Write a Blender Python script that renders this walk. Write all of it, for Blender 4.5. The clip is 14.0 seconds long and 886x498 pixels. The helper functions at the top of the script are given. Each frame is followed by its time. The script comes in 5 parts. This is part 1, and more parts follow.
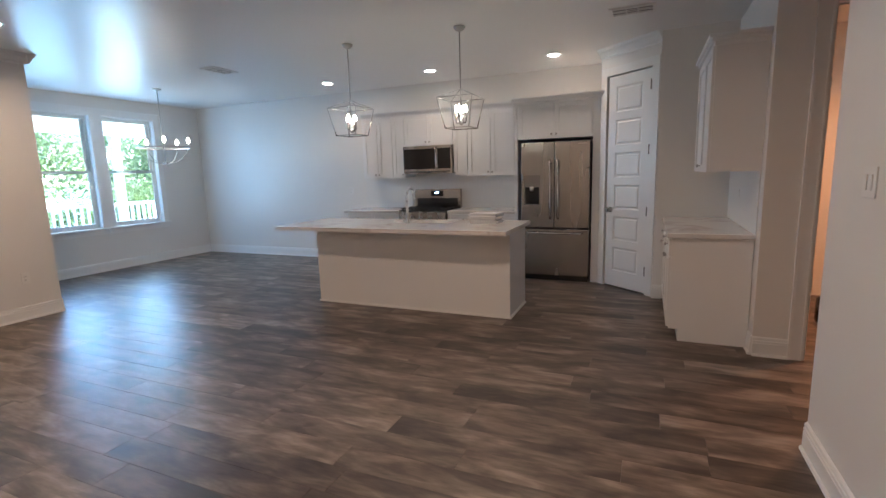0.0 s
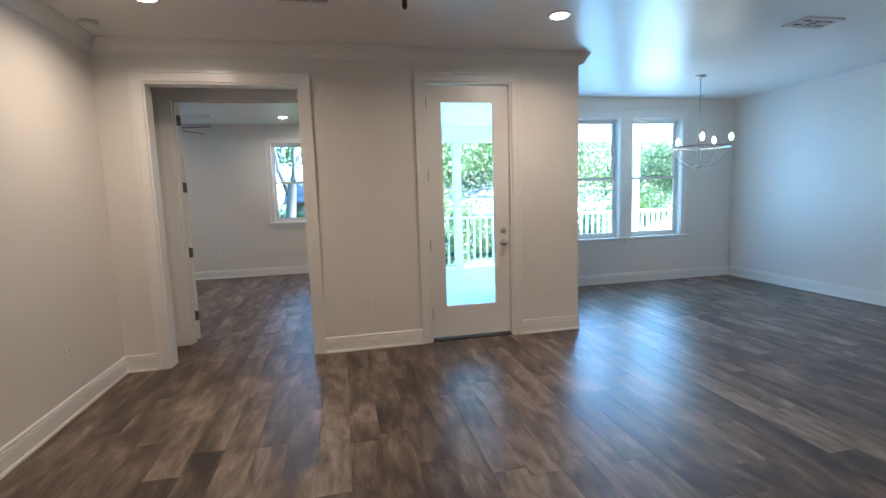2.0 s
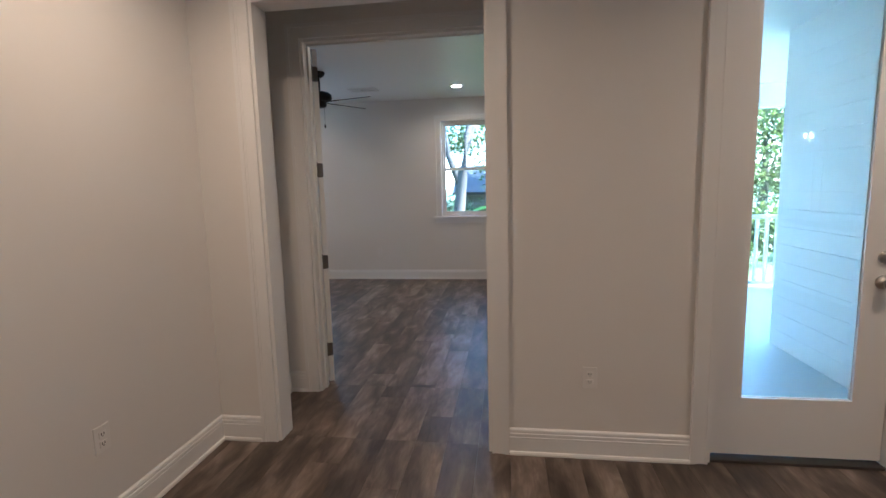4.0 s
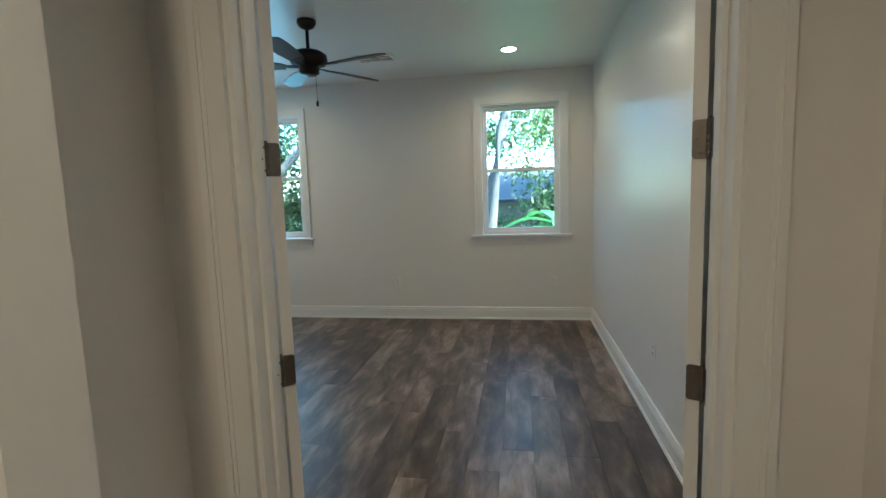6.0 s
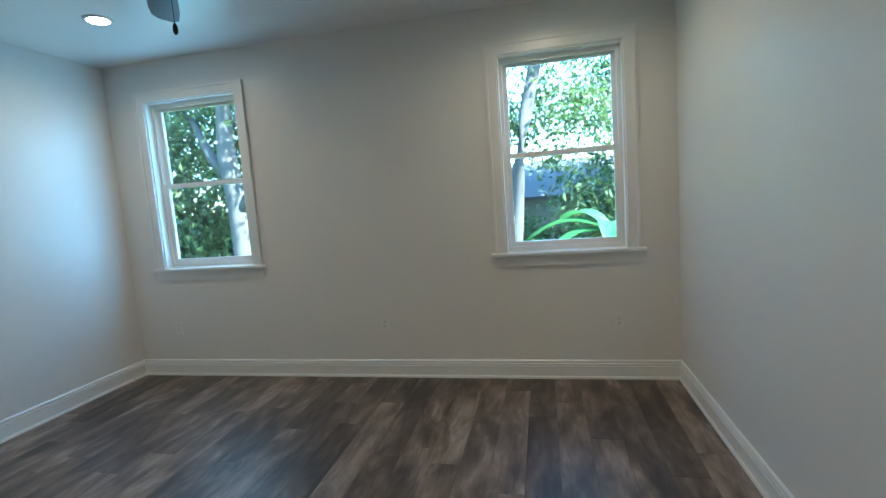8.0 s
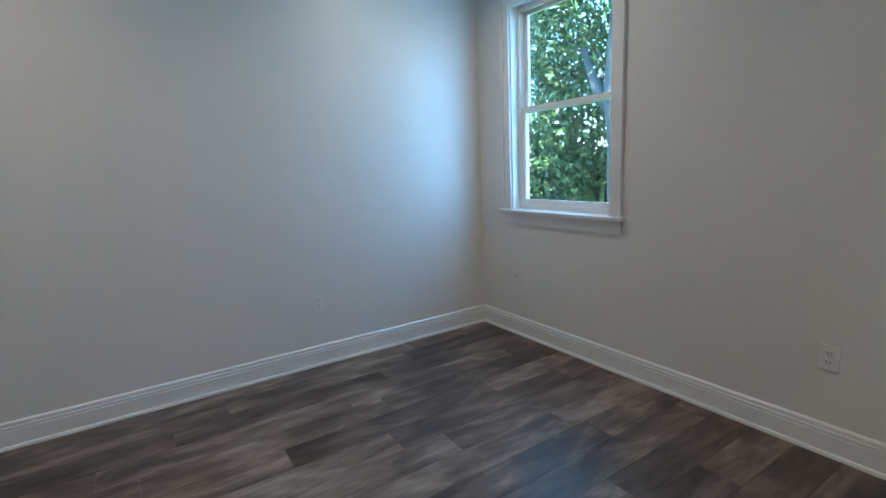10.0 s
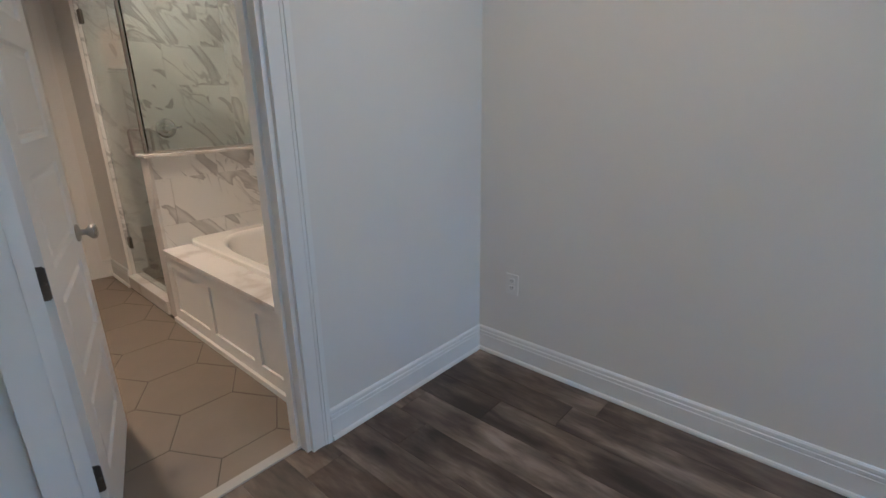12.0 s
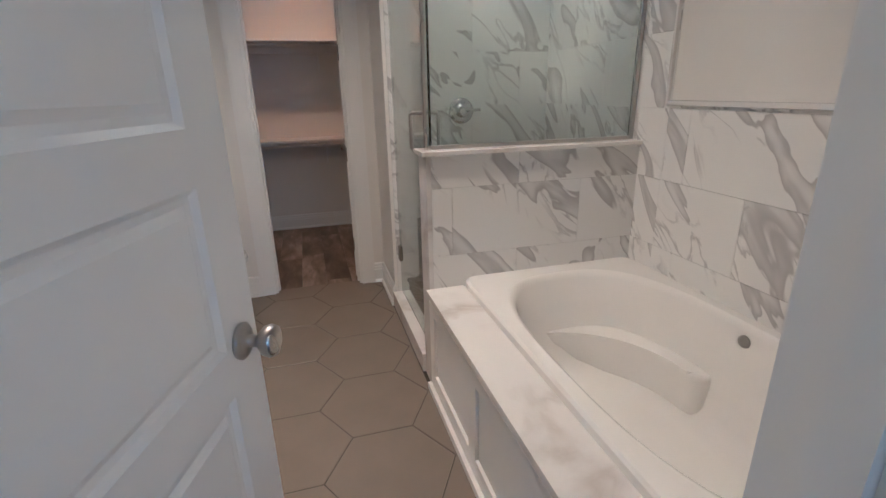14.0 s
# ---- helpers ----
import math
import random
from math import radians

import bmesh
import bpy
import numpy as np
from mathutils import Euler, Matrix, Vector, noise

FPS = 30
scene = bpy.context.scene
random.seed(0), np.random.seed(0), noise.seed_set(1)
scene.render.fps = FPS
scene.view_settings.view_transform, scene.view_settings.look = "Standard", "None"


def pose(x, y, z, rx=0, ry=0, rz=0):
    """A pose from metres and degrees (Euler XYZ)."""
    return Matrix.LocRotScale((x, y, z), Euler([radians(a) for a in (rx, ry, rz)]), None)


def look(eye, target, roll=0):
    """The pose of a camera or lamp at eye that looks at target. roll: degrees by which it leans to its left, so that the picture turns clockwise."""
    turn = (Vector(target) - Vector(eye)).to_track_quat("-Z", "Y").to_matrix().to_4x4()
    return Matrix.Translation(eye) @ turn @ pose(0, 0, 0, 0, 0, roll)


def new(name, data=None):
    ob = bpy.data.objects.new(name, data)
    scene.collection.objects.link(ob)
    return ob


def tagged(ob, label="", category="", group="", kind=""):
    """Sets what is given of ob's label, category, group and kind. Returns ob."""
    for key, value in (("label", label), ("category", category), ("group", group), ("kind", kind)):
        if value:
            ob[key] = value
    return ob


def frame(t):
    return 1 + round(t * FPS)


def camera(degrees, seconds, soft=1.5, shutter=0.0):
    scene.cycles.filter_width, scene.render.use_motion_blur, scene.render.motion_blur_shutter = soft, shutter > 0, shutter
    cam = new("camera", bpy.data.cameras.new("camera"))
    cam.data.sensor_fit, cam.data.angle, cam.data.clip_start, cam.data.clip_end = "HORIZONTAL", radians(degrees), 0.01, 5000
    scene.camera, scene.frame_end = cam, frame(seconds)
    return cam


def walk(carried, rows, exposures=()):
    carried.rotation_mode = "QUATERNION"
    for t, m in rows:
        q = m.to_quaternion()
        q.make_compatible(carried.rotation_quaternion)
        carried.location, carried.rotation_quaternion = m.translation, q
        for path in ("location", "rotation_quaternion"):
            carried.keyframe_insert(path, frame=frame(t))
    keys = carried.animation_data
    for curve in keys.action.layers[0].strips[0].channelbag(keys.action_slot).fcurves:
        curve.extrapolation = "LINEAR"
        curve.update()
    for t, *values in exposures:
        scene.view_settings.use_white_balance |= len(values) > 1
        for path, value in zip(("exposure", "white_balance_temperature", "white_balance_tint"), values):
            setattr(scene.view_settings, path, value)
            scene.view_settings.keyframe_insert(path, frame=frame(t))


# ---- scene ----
cam = camera(86.5, 14.0)
PATH = [
    (0, (0.12, 0.181, 1.411), (1.931, 0.967, 1.093), -1.7),
    (0.5, (0.455, 0.504, 1.45), (2.026, 1.712, 1.179), -1.8),
    (1, (0.577, 0.932, 1.453), (1.757, 2.526, 1.198), -2.0),
    (1.5, (0.7, 1.383, 1.432), (1.449, 3.222, 1.19), -2.2),
    (2, (0.796, 1.784, 1.456), (1.207, 3.727, 1.219), -1.8),
    (2.5, (0.833, 2.274, 1.492), (1.015, 4.253, 1.266), -2.1),
    (3, (0.816, 2.79, 1.459), (0.845, 4.778, 1.242), -2.1),
    (3.5, (0.707, 3.282, 1.458), (0.525, 5.259, 1.213), -1.7),
    (4, (0.581, 3.767, 1.439), (0.309, 5.732, 1.184), -1.4),
    (6.3, (-0.072, 5.97, 1.464), (-0.399, 7.931, 1.241), -1.9),
    (6.5, (-0.097, 6.162, 1.437), (-0.398, 8.126, 1.202), -2.0),
    (7, (-0.096, 6.642, 1.46), (-0.328, 8.613, 1.211), -2.5),
    (7.2, (-0.105, 6.827, 1.468), (-0.313, 8.799, 1.206), -2.6),
    (9.5, (-0.506, 8.49, 1.463), (-1.882, 9.936, 1.34), -3.9),
    (10, (-0.77, 8.683, 1.349), (-2.42, 9.758, 1.003), -2.5),
    (10.5, (-1.048, 8.755, 1.343), (-2.903, 9.267, 0.798), -1.3),
    (11, (-1.355, 8.831, 1.281), (-3.256, 8.582, 0.71), -1.9),
    (11.5, (-1.613, 8.798, 1.363), (-3.305, 7.921, 0.756), -1.8),
    (12, (-1.901, 8.59, 1.39), (-3.328, 7.321, 0.794), -0.8),
    (12.5, (-2.182, 8.282, 1.372), (-3.262, 6.708, 0.774), -1.0),
    (13, (-2.269, 7.882, 1.35), (-3.033, 6.137, 0.74), -0.5),
    (13.5, (-2.327, 7.517, 1.354), (-2.894, 5.69, 0.769), -0.9),
    (14, (-2.426, 7.173, 1.34), (-2.937, 5.348, 0.701), -1.2),
]
walk(cam, [(t, look(*p)) for t, *p in PATH], [(0, 4.78, 5250, 2), (2, 4.74, 4850, -6), (4, 4.45, 4950, -2), (6.5, 4.55, 4900, -20), (9.5, 4.3, 4700, -12), (11.2, 4.55, 4850, -8), (12.5, 4.45, 4850, -6), (14, 4.65, 4350, -6)])

# ---- world, sun, lights ----
world = bpy.data.worlds.new("World")
scene.world = world
world.use_nodes = True
wn = world.node_tree.nodes
sky = wn.new("ShaderNodeTexSky")
sky.sky_type, sky.sun_disc = "NISHITA", False
sky.sun_elevation, sky.sun_rotation = radians(46), radians(102)
sky.air_density, sky.dust_density, sky.ozone_density = 1.0, 0.3, 3.0
wn["Background"].inputs[1].default_value = 0.15
world.node_tree.links.new(sky.outputs[0], wn["Background"].inputs[0])
sun = new("sun", bpy.data.lights.new("sun", "SUN"))
sun.data.energy, sun.data.angle, sun.data.color = 4.5, radians(0.5), (1.0, 0.95, 0.87)
sun.matrix_world = look((14, -3, 15), (0, 0, 0))


def sky_window(x0, x1, z0, z1, y, watts):
    """An added blue area lamp that strengthens the sky's light through one opening."""
    lamp = new("window_daylight", bpy.data.lights.new("window_daylight", "AREA"))
    lamp.data.shape, lamp.data.size, lamp.data.size_y = "RECTANGLE", x1 - x0, z1 - z0
    lamp.data.energy, lamp.data.color = watts, (0.40, 0.66, 1.0)
    lamp.matrix_world = look(((x0 + x1) / 2, y, (z0 + z1) / 2), ((x0 + x1) / 2, y - 1, (z0 + z1) / 2))


sky_window(-3.46, -2.70, 1.07, 2.40, 11.19, 0.52)
for x0, x1 in ((4.10, 4.82), (5.15, 5.87)):
    sky_window(x0, x1, 0.78, 2.40, 8.24, 0.60)
WARM = (1.0, 0.60, 0.36)
CAN_WATTS = {"living": 0.74, "kitchen": 0.16, "bedroom": 0.34, "bath": 1.05, "shower": 0.16, "closet": 0.32, "laundry": 1.3}


def can_lamp(x, y, z, room):
    lamp = new("downlight_lamp", bpy.data.lights.new("downlight", "AREA"))
    lamp.data.shape, lamp.data.size = "DISK", 0.12
    lamp.data.energy, lamp.data.color = CAN_WATTS[room], (1.0, 0.38, 0.15) if room in ("closet", "laundry") else WARM
    lamp.data.spread = radians(130 if room in ("bath", "shower", "closet", "laundry") else 160)
    lamp.matrix_world = pose(x, y, z - 0.03)


# ---- materials ----
def node_material(name):
    m = bpy.data.materials.new(name)
    m.use_nodes = True
    n, l = m.node_tree.nodes, m.node_tree.links
    return m, n, l, n["Principled BSDF"]


def surface(name, col, rough=0.5, metal=0.0, var=0.06, scale=3.0, bump=0.02, fine=120.0, coat=0.0):
    """Plain material with a coarse and a fine variation and slight relief."""
    m, n, l, b = node_material(name)
    tc = n.new("ShaderNodeTexCoord")
    big, small = n.new("ShaderNodeTexNoise"), n.new("ShaderNodeTexNoise")
    big.inputs["Scale"].default_value, small.inputs["Scale"].default_value = scale, fine
    big.inputs["Detail"].default_value = 4
    l.new(tc.outputs["Object"], big.inputs["Vector"])
    l.new(tc.outputs["Object"], small.inputs["Vector"])
    ramp = n.new("ShaderNodeMixRGB")
    ramp.inputs[1].default_value = (*[c * (1 - var) for c in col], 1)
    ramp.inputs[2].default_value = (*[min(1, c * (1 + var)) for c in col], 1)
    l.new(big.outputs[0], ramp.inputs[0])
    l.new(ramp.outputs[0], b.inputs["Base Color"])
    mr = n.new("ShaderNodeMapRange")
    mr.inputs[3].default_value, mr.inputs[4].default_value = max(0.02, rough * 0.88), min(1, rough * 1.12)
    l.new(big.outputs[0], mr.inputs[0])
    l.new(mr.outputs[0], b.inputs["Roughness"])
    b.inputs["Metallic"].default_value = metal
    b.inputs["Coat Weight"].default_value = coat
    if bump:
        bn = n.new("ShaderNodeBump")
        bn.inputs["Strength"].default_value, bn.inputs["Distance"].default_value = bump * 5, 0.002
        l.new(small.outputs[0], bn.inputs["Height"])
        l.new(bn.outputs[0], b.inputs["Normal"])
    return m


def wood_floor(name, island):
    """Grey-brown vinyl plank, grain along y; every plank has its own tone and grain."""
    m, n, l, b = node_material(name)
    tc = n.new("ShaderNodeTexCoord")
    rnd = n.new("ShaderNodeNewGeometry") if island else n.new("ShaderNodeObjectInfo")
    r = rnd.outputs["Random Per Island"] if island else rnd.outputs["Random"]
    off = n.new("ShaderNodeVectorMath")
    off.operation = "MULTIPLY_ADD"
    comb = n.new("ShaderNodeCombineXYZ")
    for i in range(3):
        l.new(r, comb.inputs[i])
    l.new(comb.outputs[0], off.inputs[0])
    off.inputs[1].default_value = (37, 53, 11)
    l.new(tc.outputs["Object"], off.inputs[2])

    def grain(sx, sy, detail, dist=0.0):
        mp = n.new("ShaderNodeMapping")
        mp.inputs["Scale"].default_value = (sx, sy, 1)
        l.new(off.outputs[0], mp.inputs[0])
        t = n.new("ShaderNodeTexNoise")
        t.inputs["Scale"].default_value, t.inputs["Detail"].default_value = 1.0, detail
        t.inputs["Distortion"].default_value = dist
        l.new(mp.outputs[0], t.inputs["Vector"])
        return t.outputs[0]

    coarse, streak, fine = grain(7.5, 2.4, 6, 0.5), grain(24, 5.0, 8, 0.8), grain(120, 14, 4)
    add = n.new("ShaderNodeMath")
    add.operation = "MULTIPLY_ADD"
    l.new(streak, add.inputs[0])
    add.inputs[1].default_value = 0.40
    l.new(coarse, add.inputs[2])
    add2 = n.new("ShaderNodeMath")
    add2.operation = "MULTIPLY_ADD"
    l.new(r, add2.inputs[0])
    add2.inputs[1].default_value = 0.21
    l.new(add.outputs[0], add2.inputs[2])
    add3 = n.new("ShaderNodeMath")
    add3.operation = "MULTIPLY_ADD"
    l.new(fine, add3.inputs[0])
    add3.inputs[1].default_value = 0.12
    l.new(add2.outputs[0], add3.inputs[2])
    cr = n.new("ShaderNodeValToRGB")
    e = cr.color_ramp.elements
    e[0].position, e[0].color = 0.41, (0.036, 0.027, 0.022, 1)
    e[1].position, e[1].color = 0.74, (0.33, 0.27, 0.22, 1)
    mid = e.new(0.52)
    mid.color = (0.092, 0.067, 0.053, 1)
    mid2 = e.new(0.61)
    mid2.color = (0.168, 0.128, 0.102, 1)
    half = n.new("ShaderNodeMath")
    half.operation = "MULTIPLY"
    half.inputs[1].default_value = 0.645
    l.new(add3.outputs[0], half.inputs[0])
    l.new(half.outputs[0], cr.inputs[0])
    l.new(cr.outputs[0], b.inputs["Base Color"])
    mr = n.new("ShaderNodeMapRange")
    mr.inputs[3].default_value, mr.inputs[4].default_value = 0.32, 0.50
    l.new(streak, mr.inputs[0])
    l.new(mr.outputs[0], b.inputs["Roughness"])
    bn = n.new("ShaderNodeBump")
    bn.inputs["Strength"].default_value, bn.inputs["Distance"].default_value = 0.25, 0.001
    l.new(add3.outputs[0], bn.inputs["Height"])
    l.new(bn.outputs[0], b.inputs["Normal"])
    return m


def marble(name, base, vein, scale, rough, per_object=False, width=0.10, share=0.5):
    m, n, l, b = node_material(name)
    tc = n.new("ShaderNodeTexCoord")
    vec = tc.outputs["Object"]
    if per_object:
        oi = n.new("ShaderNodeObjectInfo")
        comb = n.new("ShaderNodeCombineXYZ")
        for i in range(3):
            l.new(oi.outputs["Random"], comb.inputs[i])
        ma = n.new("ShaderNodeVectorMath")
        ma.operation = "MULTIPLY_ADD"
        ma.inputs[1].default_value = (31, 17, 43)
        l.new(comb.outputs[0], ma.inputs[0])
        l.new(vec, ma.inputs[2])
        vec = ma.outputs[0]
    mp = n.new("ShaderNodeMapping")
    mp.inputs["Rotation"].default_value = (0.5, 0.7, 0.4)
    l.new(vec, mp.inputs[0])
    t = n.new("ShaderNodeTexNoise")
    t.inputs["Scale"].default_value, t.inputs["Detail"].default_value = scale, 6
    t.inputs["Distortion"].default_value = 1.3
    l.new(mp.outputs[0], t.inputs["Vector"])
    ab = n.new("ShaderNodeMath")
    ab.operation = "SUBTRACT"
    ab.inputs[1].default_value = 0.5
    l.new(t.outputs[0], ab.inputs[0])
    ab2 = n.new("ShaderNodeMath")
    ab2.operation = "ABSOLUTE"
    l.new(ab.outputs[0], ab2.inputs[0])
    cr = n.new("ShaderNodeValToRGB")
    e = cr.color_ramp.elements
    e[0].position, e[0].color = 0.0, (*vein, 1)
    e[1].position, e[1].color = width, (*base, 1)
    k = e.new(width * 0.35)
    k.color = (*[v * 0.55 + c * 0.45 for v, c in zip(vein, base)], 1)
    l.new(ab2.outputs[0], cr.inputs[0])
    cloud = n.new("ShaderNodeTexNoise")
    cloud.inputs["Scale"].default_value = scale * 1.3
    l.new(vec, cloud.inputs["Vector"])
    cr2 = n.new("ShaderNodeValToRGB")
    cr2.color_ramp.elements[0].position = share - 0.06
    cr2.color_ramp.elements[1].position = share + 0.08
    l.new(cloud.outputs[0], cr2.inputs[0])
    mx = n.new("ShaderNodeMixRGB")
    mx.inputs[1].default_value = (*base, 1)
    l.new(cr2.outputs[0], mx.inputs[0])
    l.new(cr.outputs[0], mx.inputs[2])
    l.new(mx.outputs[0], b.inputs["Base Color"])
    b.inputs["Roughness"].default_value = rough
    return m


def calacatta(name, base, vein, rough):
    """White marble with grey wedges, hard on one side and fading on the other, and a few thin veins; every tile its own."""
    m, n, l, b = node_material(name)
    tc, oi = n.new("ShaderNodeTexCoord"), n.new("ShaderNodeObjectInfo")
    ma = n.new("ShaderNodeVectorMath")
    ma.operation = "MULTIPLY_ADD"
    comb = n.new("ShaderNodeCombineXYZ")
    for i in range(3):
        l.new(oi.outputs["Random"], comb.inputs[i])
    ma.inputs[1].default_value = (31, 17, 43)
    l.new(comb.outputs[0], ma.inputs[0])
    l.new(tc.outputs["Object"], ma.inputs[2])
    mp = n.new("ShaderNodeMapping")
    mp.vector_type = "TEXTURE"
    mp.inputs["Rotation"].default_value, mp.inputs["Scale"].default_value = (0.0, 0.85, 0.0), (1.2, 1.0, 0.42)
    l.new(ma.outputs[0], mp.inputs[0])

    def noise_at(scale, detail, dist, ramp):
        t = n.new("ShaderNodeTexNoise")
        t.inputs["Scale"].default_value, t.inputs["Detail"].default_value, t.inputs["Distortion"].default_value = scale, detail, dist
        l.new(mp.outputs[0], t.inputs["Vector"])
        c = n.new("ShaderNodeValToRGB")
        c.color_ramp.elements[0].position, c.color_ramp.elements[0].color = ramp[0][0], (*[ramp[0][1]] * 3, 1)
        c.color_ramp.elements[1].position, c.color_ramp.elements[1].color = ramp[-1][0], (*[ramp[-1][1]] * 3, 1)
        for p, v in ramp[1:-1]:
            c.color_ramp.elements.new(p).color = (v, v, v, 1)
        l.new(t.outputs[0], c.inputs[0])
        return c.outputs[0]
    wedge = noise_at(2.0, 3, 0.9, [(0.565, 0), (0.575, 0.75), (0.63, 0.30), (0.72, 0.05)])
    thin = noise_at(2.2, 5, 1.2, [(0.475, 0), (0.49, 0.65), (0.53, 0)])
    where = noise_at(1.6, 2, 0.0, [(0.46, 0), (0.56, 1)])
    mul = n.new("ShaderNodeMath")
    mul.operation = "MULTIPLY"
    l.new(thin, mul.inputs[0])
    l.new(where, mul.inputs[1])
    mx = n.new("ShaderNodeMath")
    mx.operation = "MAXIMUM"
    l.new(wedge, mx.inputs[0])
    l.new(mul.outputs[0], mx.inputs[1])
    mix = n.new("ShaderNodeMixRGB")
    mix.inputs[1].default_value, mix.inputs[2].default_value = (*base, 1), (*vein, 1)
    l.new(mx.outputs[0], mix.inputs[0])
    l.new(mix.outputs[0], b.inputs["Base Color"])
    b.inputs["Roughness"].default_value = rough
    return m


def brushed(name, col, rough):
    m, n, l, b = node_material(name)
    tc, mp, t = n.new("ShaderNodeTexCoord"), n.new("ShaderNodeMapping"), n.new("ShaderNodeTexNoise")
    mp.inputs["Scale"].default_value = (4, 4, 0.6)
    l.new(tc.outputs["Object"], mp.inputs[0])
    l.new(mp.outputs[0], t.inputs["Vector"])
    t.inputs["Scale"].default_value = 1
    mr = n.new("ShaderNodeMapRange")
    mr.inputs[3].default_value, mr.inputs[4].default_value = rough - 0.01, rough + 0.015
    l.new(t.outputs[0], mr.inputs[0])
    l.new(mr.outputs[0], b.inputs["Roughness"])
    b.inputs["Base Color"].default_value = (*col, 1)
    b.inputs["Metallic"].default_value = 1
    return m


def glow(name, col, strength):
    m, n, l, b = node_material(name)
    b.inputs["Base Color"].default_value = (0.9, 0.88, 0.84, 1)
    b.inputs["Emission Color"].default_value = (*col, 1)
    b.inputs["Emission Strength"].default_value = strength
    return m


def clear_glass(name, tint, rough=0.0):
    m, n, l, b = node_material(name)
    b.inputs["Base Color"].default_value = (*tint, 1)
    b.inputs["Transmission Weight"].default_value = 1
    b.inputs["Roughness"].default_value, b.inputs["IOR"].default_value = rough, 1.45
    return m


def leaf_material(name, a, c):
    m, n, l, b = node_material(name)
    g = n.new("ShaderNodeNewGeometry")
    cr = n.new("ShaderNodeValToRGB")
    cr.color_ramp.elements[0].color, cr.color_ramp.elements[1].color = (*a, 1), (*c, 1)
    l.new(g.outputs["Random Per Island"], cr.inputs[0])
    l.new(cr.outputs[0], b.inputs["Base Color"])
    b.inputs["Roughness"].default_value = 0.45
    tr = n.new("ShaderNodeBsdfTranslucent")
    l.new(cr.outputs[0], tr.inputs[0])
    mx = n.new("ShaderNodeMixShader")
    mx.inputs[0].default_value = 0.35
    l.new(b.outputs[0], mx.inputs[1])
    l.new(tr.outputs[0], mx.inputs[2])
    l.new(mx.outputs[0], n["Material Output"].inputs[0])
    return m


WALL = surface("wall_paint", (0.76, 0.735, 0.70), 0.33, var=0.02, scale=1.3, bump=0.03, fine=260)
CEIL = surface("ceiling_paint", (0.80, 0.79, 0.77), 0.34, var=0.02, scale=1.0, bump=0.03, fine=200)
TRIM = surface("trim_paint", (0.80, 0.79, 0.77), 0.30, var=0.015, scale=2.0, bump=0.01)
CABINET = surface("cabinet_paint", (0.78, 0.77, 0.76), 0.36, var=0.02, scale=2.0, bump=0.01)
FLOOR = wood_floor("vinyl_plank", False)
FLOOR_REST = wood_floor("vinyl_plank_rest", True)
JOINT = surface("dark_joint", (0.045, 0.038, 0.033), 0.8)
QUARTZ = marble("quartz", (0.74, 0.72, 0.70), (0.56, 0.52, 0.49), 2.2, 0.2)
MARBLE = calacatta("marble_tile", (0.80, 0.79, 0.77), (0.34, 0.325, 0.33), 0.2)
GROUT = surface("grout", (0.74, 0.73, 0.71), 0.85)
HEXTILE = surface("hex_tile", (0.20, 0.166, 0.134), 0.42, var=0.16, scale=5, bump=0.02)
HEXGROUT = surface("hex_grout", (0.07, 0.06, 0.055), 0.9)
STEEL = brushed("stainless", (0.40, 0.37, 0.34), 0.27)
CHROME = surface("chrome", (0.75, 0.75, 0.75), 0.10, 1.0, bump=0)
NICKEL = surface("satin_nickel", (0.45, 0.43, 0.41), 0.28, 1.0, bump=0)
HINGE = surface("hinge_metal", (0.21, 0.188, 0.168), 0.40, 1.0, bump=0)
BLACK = surface("black_enamel", (0.012, 0.012, 0.013), 0.22, bump=0)
DARKGLASS = surface("black_glass", (0.004, 0.004, 0.005), 0.16, bump=0)
FANWOOD = surface("fan_blade_wood", (0.040, 0.026, 0.020), 0.42, var=0.3, scale=14)
FANMETAL = surface("fan_bronze", (0.020, 0.016, 0.014), 0.35, 0.6)
GLASS = clear_glass("window_glass", (0.97, 0.99, 0.98))
SHOWERGLASS = clear_glass("shower_glass", (0.90, 0.96, 0.93))
ACRYLIC = surface("tub_acrylic", (0.84, 0.82, 0.79), 0.12, var=0.01, bump=0, coat=0.4)
PLASTIC = surface("white_plastic", (0.78, 0.76, 0.73), 0.35, bump=0)
SLOT = surface("slot_dark", (0.05, 0.05, 0.05), 0.7, bump=0)
LENS = glow("downlight_lens", (1.0, 0.86, 0.72), 2.0)
BULB = glow("bulb_glow", (1.0, 0.80, 0.58), 3.0)
CLOCK = glow("clock_digits", (0.25, 0.4, 1.0), 2.5)
PAPER = surface("paper", (0.74, 0.74, 0.76), 0.7, var=0.08, scale=30)
PORCHFLOOR = surface("porch_paint", (0.52, 0.56, 0.58), 0.5, var=0.08, scale=2.0)
SIDING = surface("siding_paint", (0.80, 0.80, 0.79), 0.55, var=0.03)
BARK = surface("bark", (0.042, 0.036, 0.032), 0.9, var=0.4, scale=7, bump=0.06, fine=14)
GRASS = surface("lawn", (0.04, 0.07, 0.022), 0.9, var=0.4, scale=1.5, bump=0.1)
CONCRETE = surface("concrete", (0.50, 0.48, 0.45), 0.85, var=0.1)
STUCCO = surface("stucco", (0.30, 0.26, 0.21), 0.9, var=0.12, scale=2, bump=0.1)
SHINGLE = surface("shingle", (0.05, 0.05, 0.055), 0.85, var=0.3, scale=6, bump=0.15, fine=25)
LEAF_A = leaf_material("leaf_green", (0.034, 0.056, 0.018), (0.100, 0.128, 0.032))
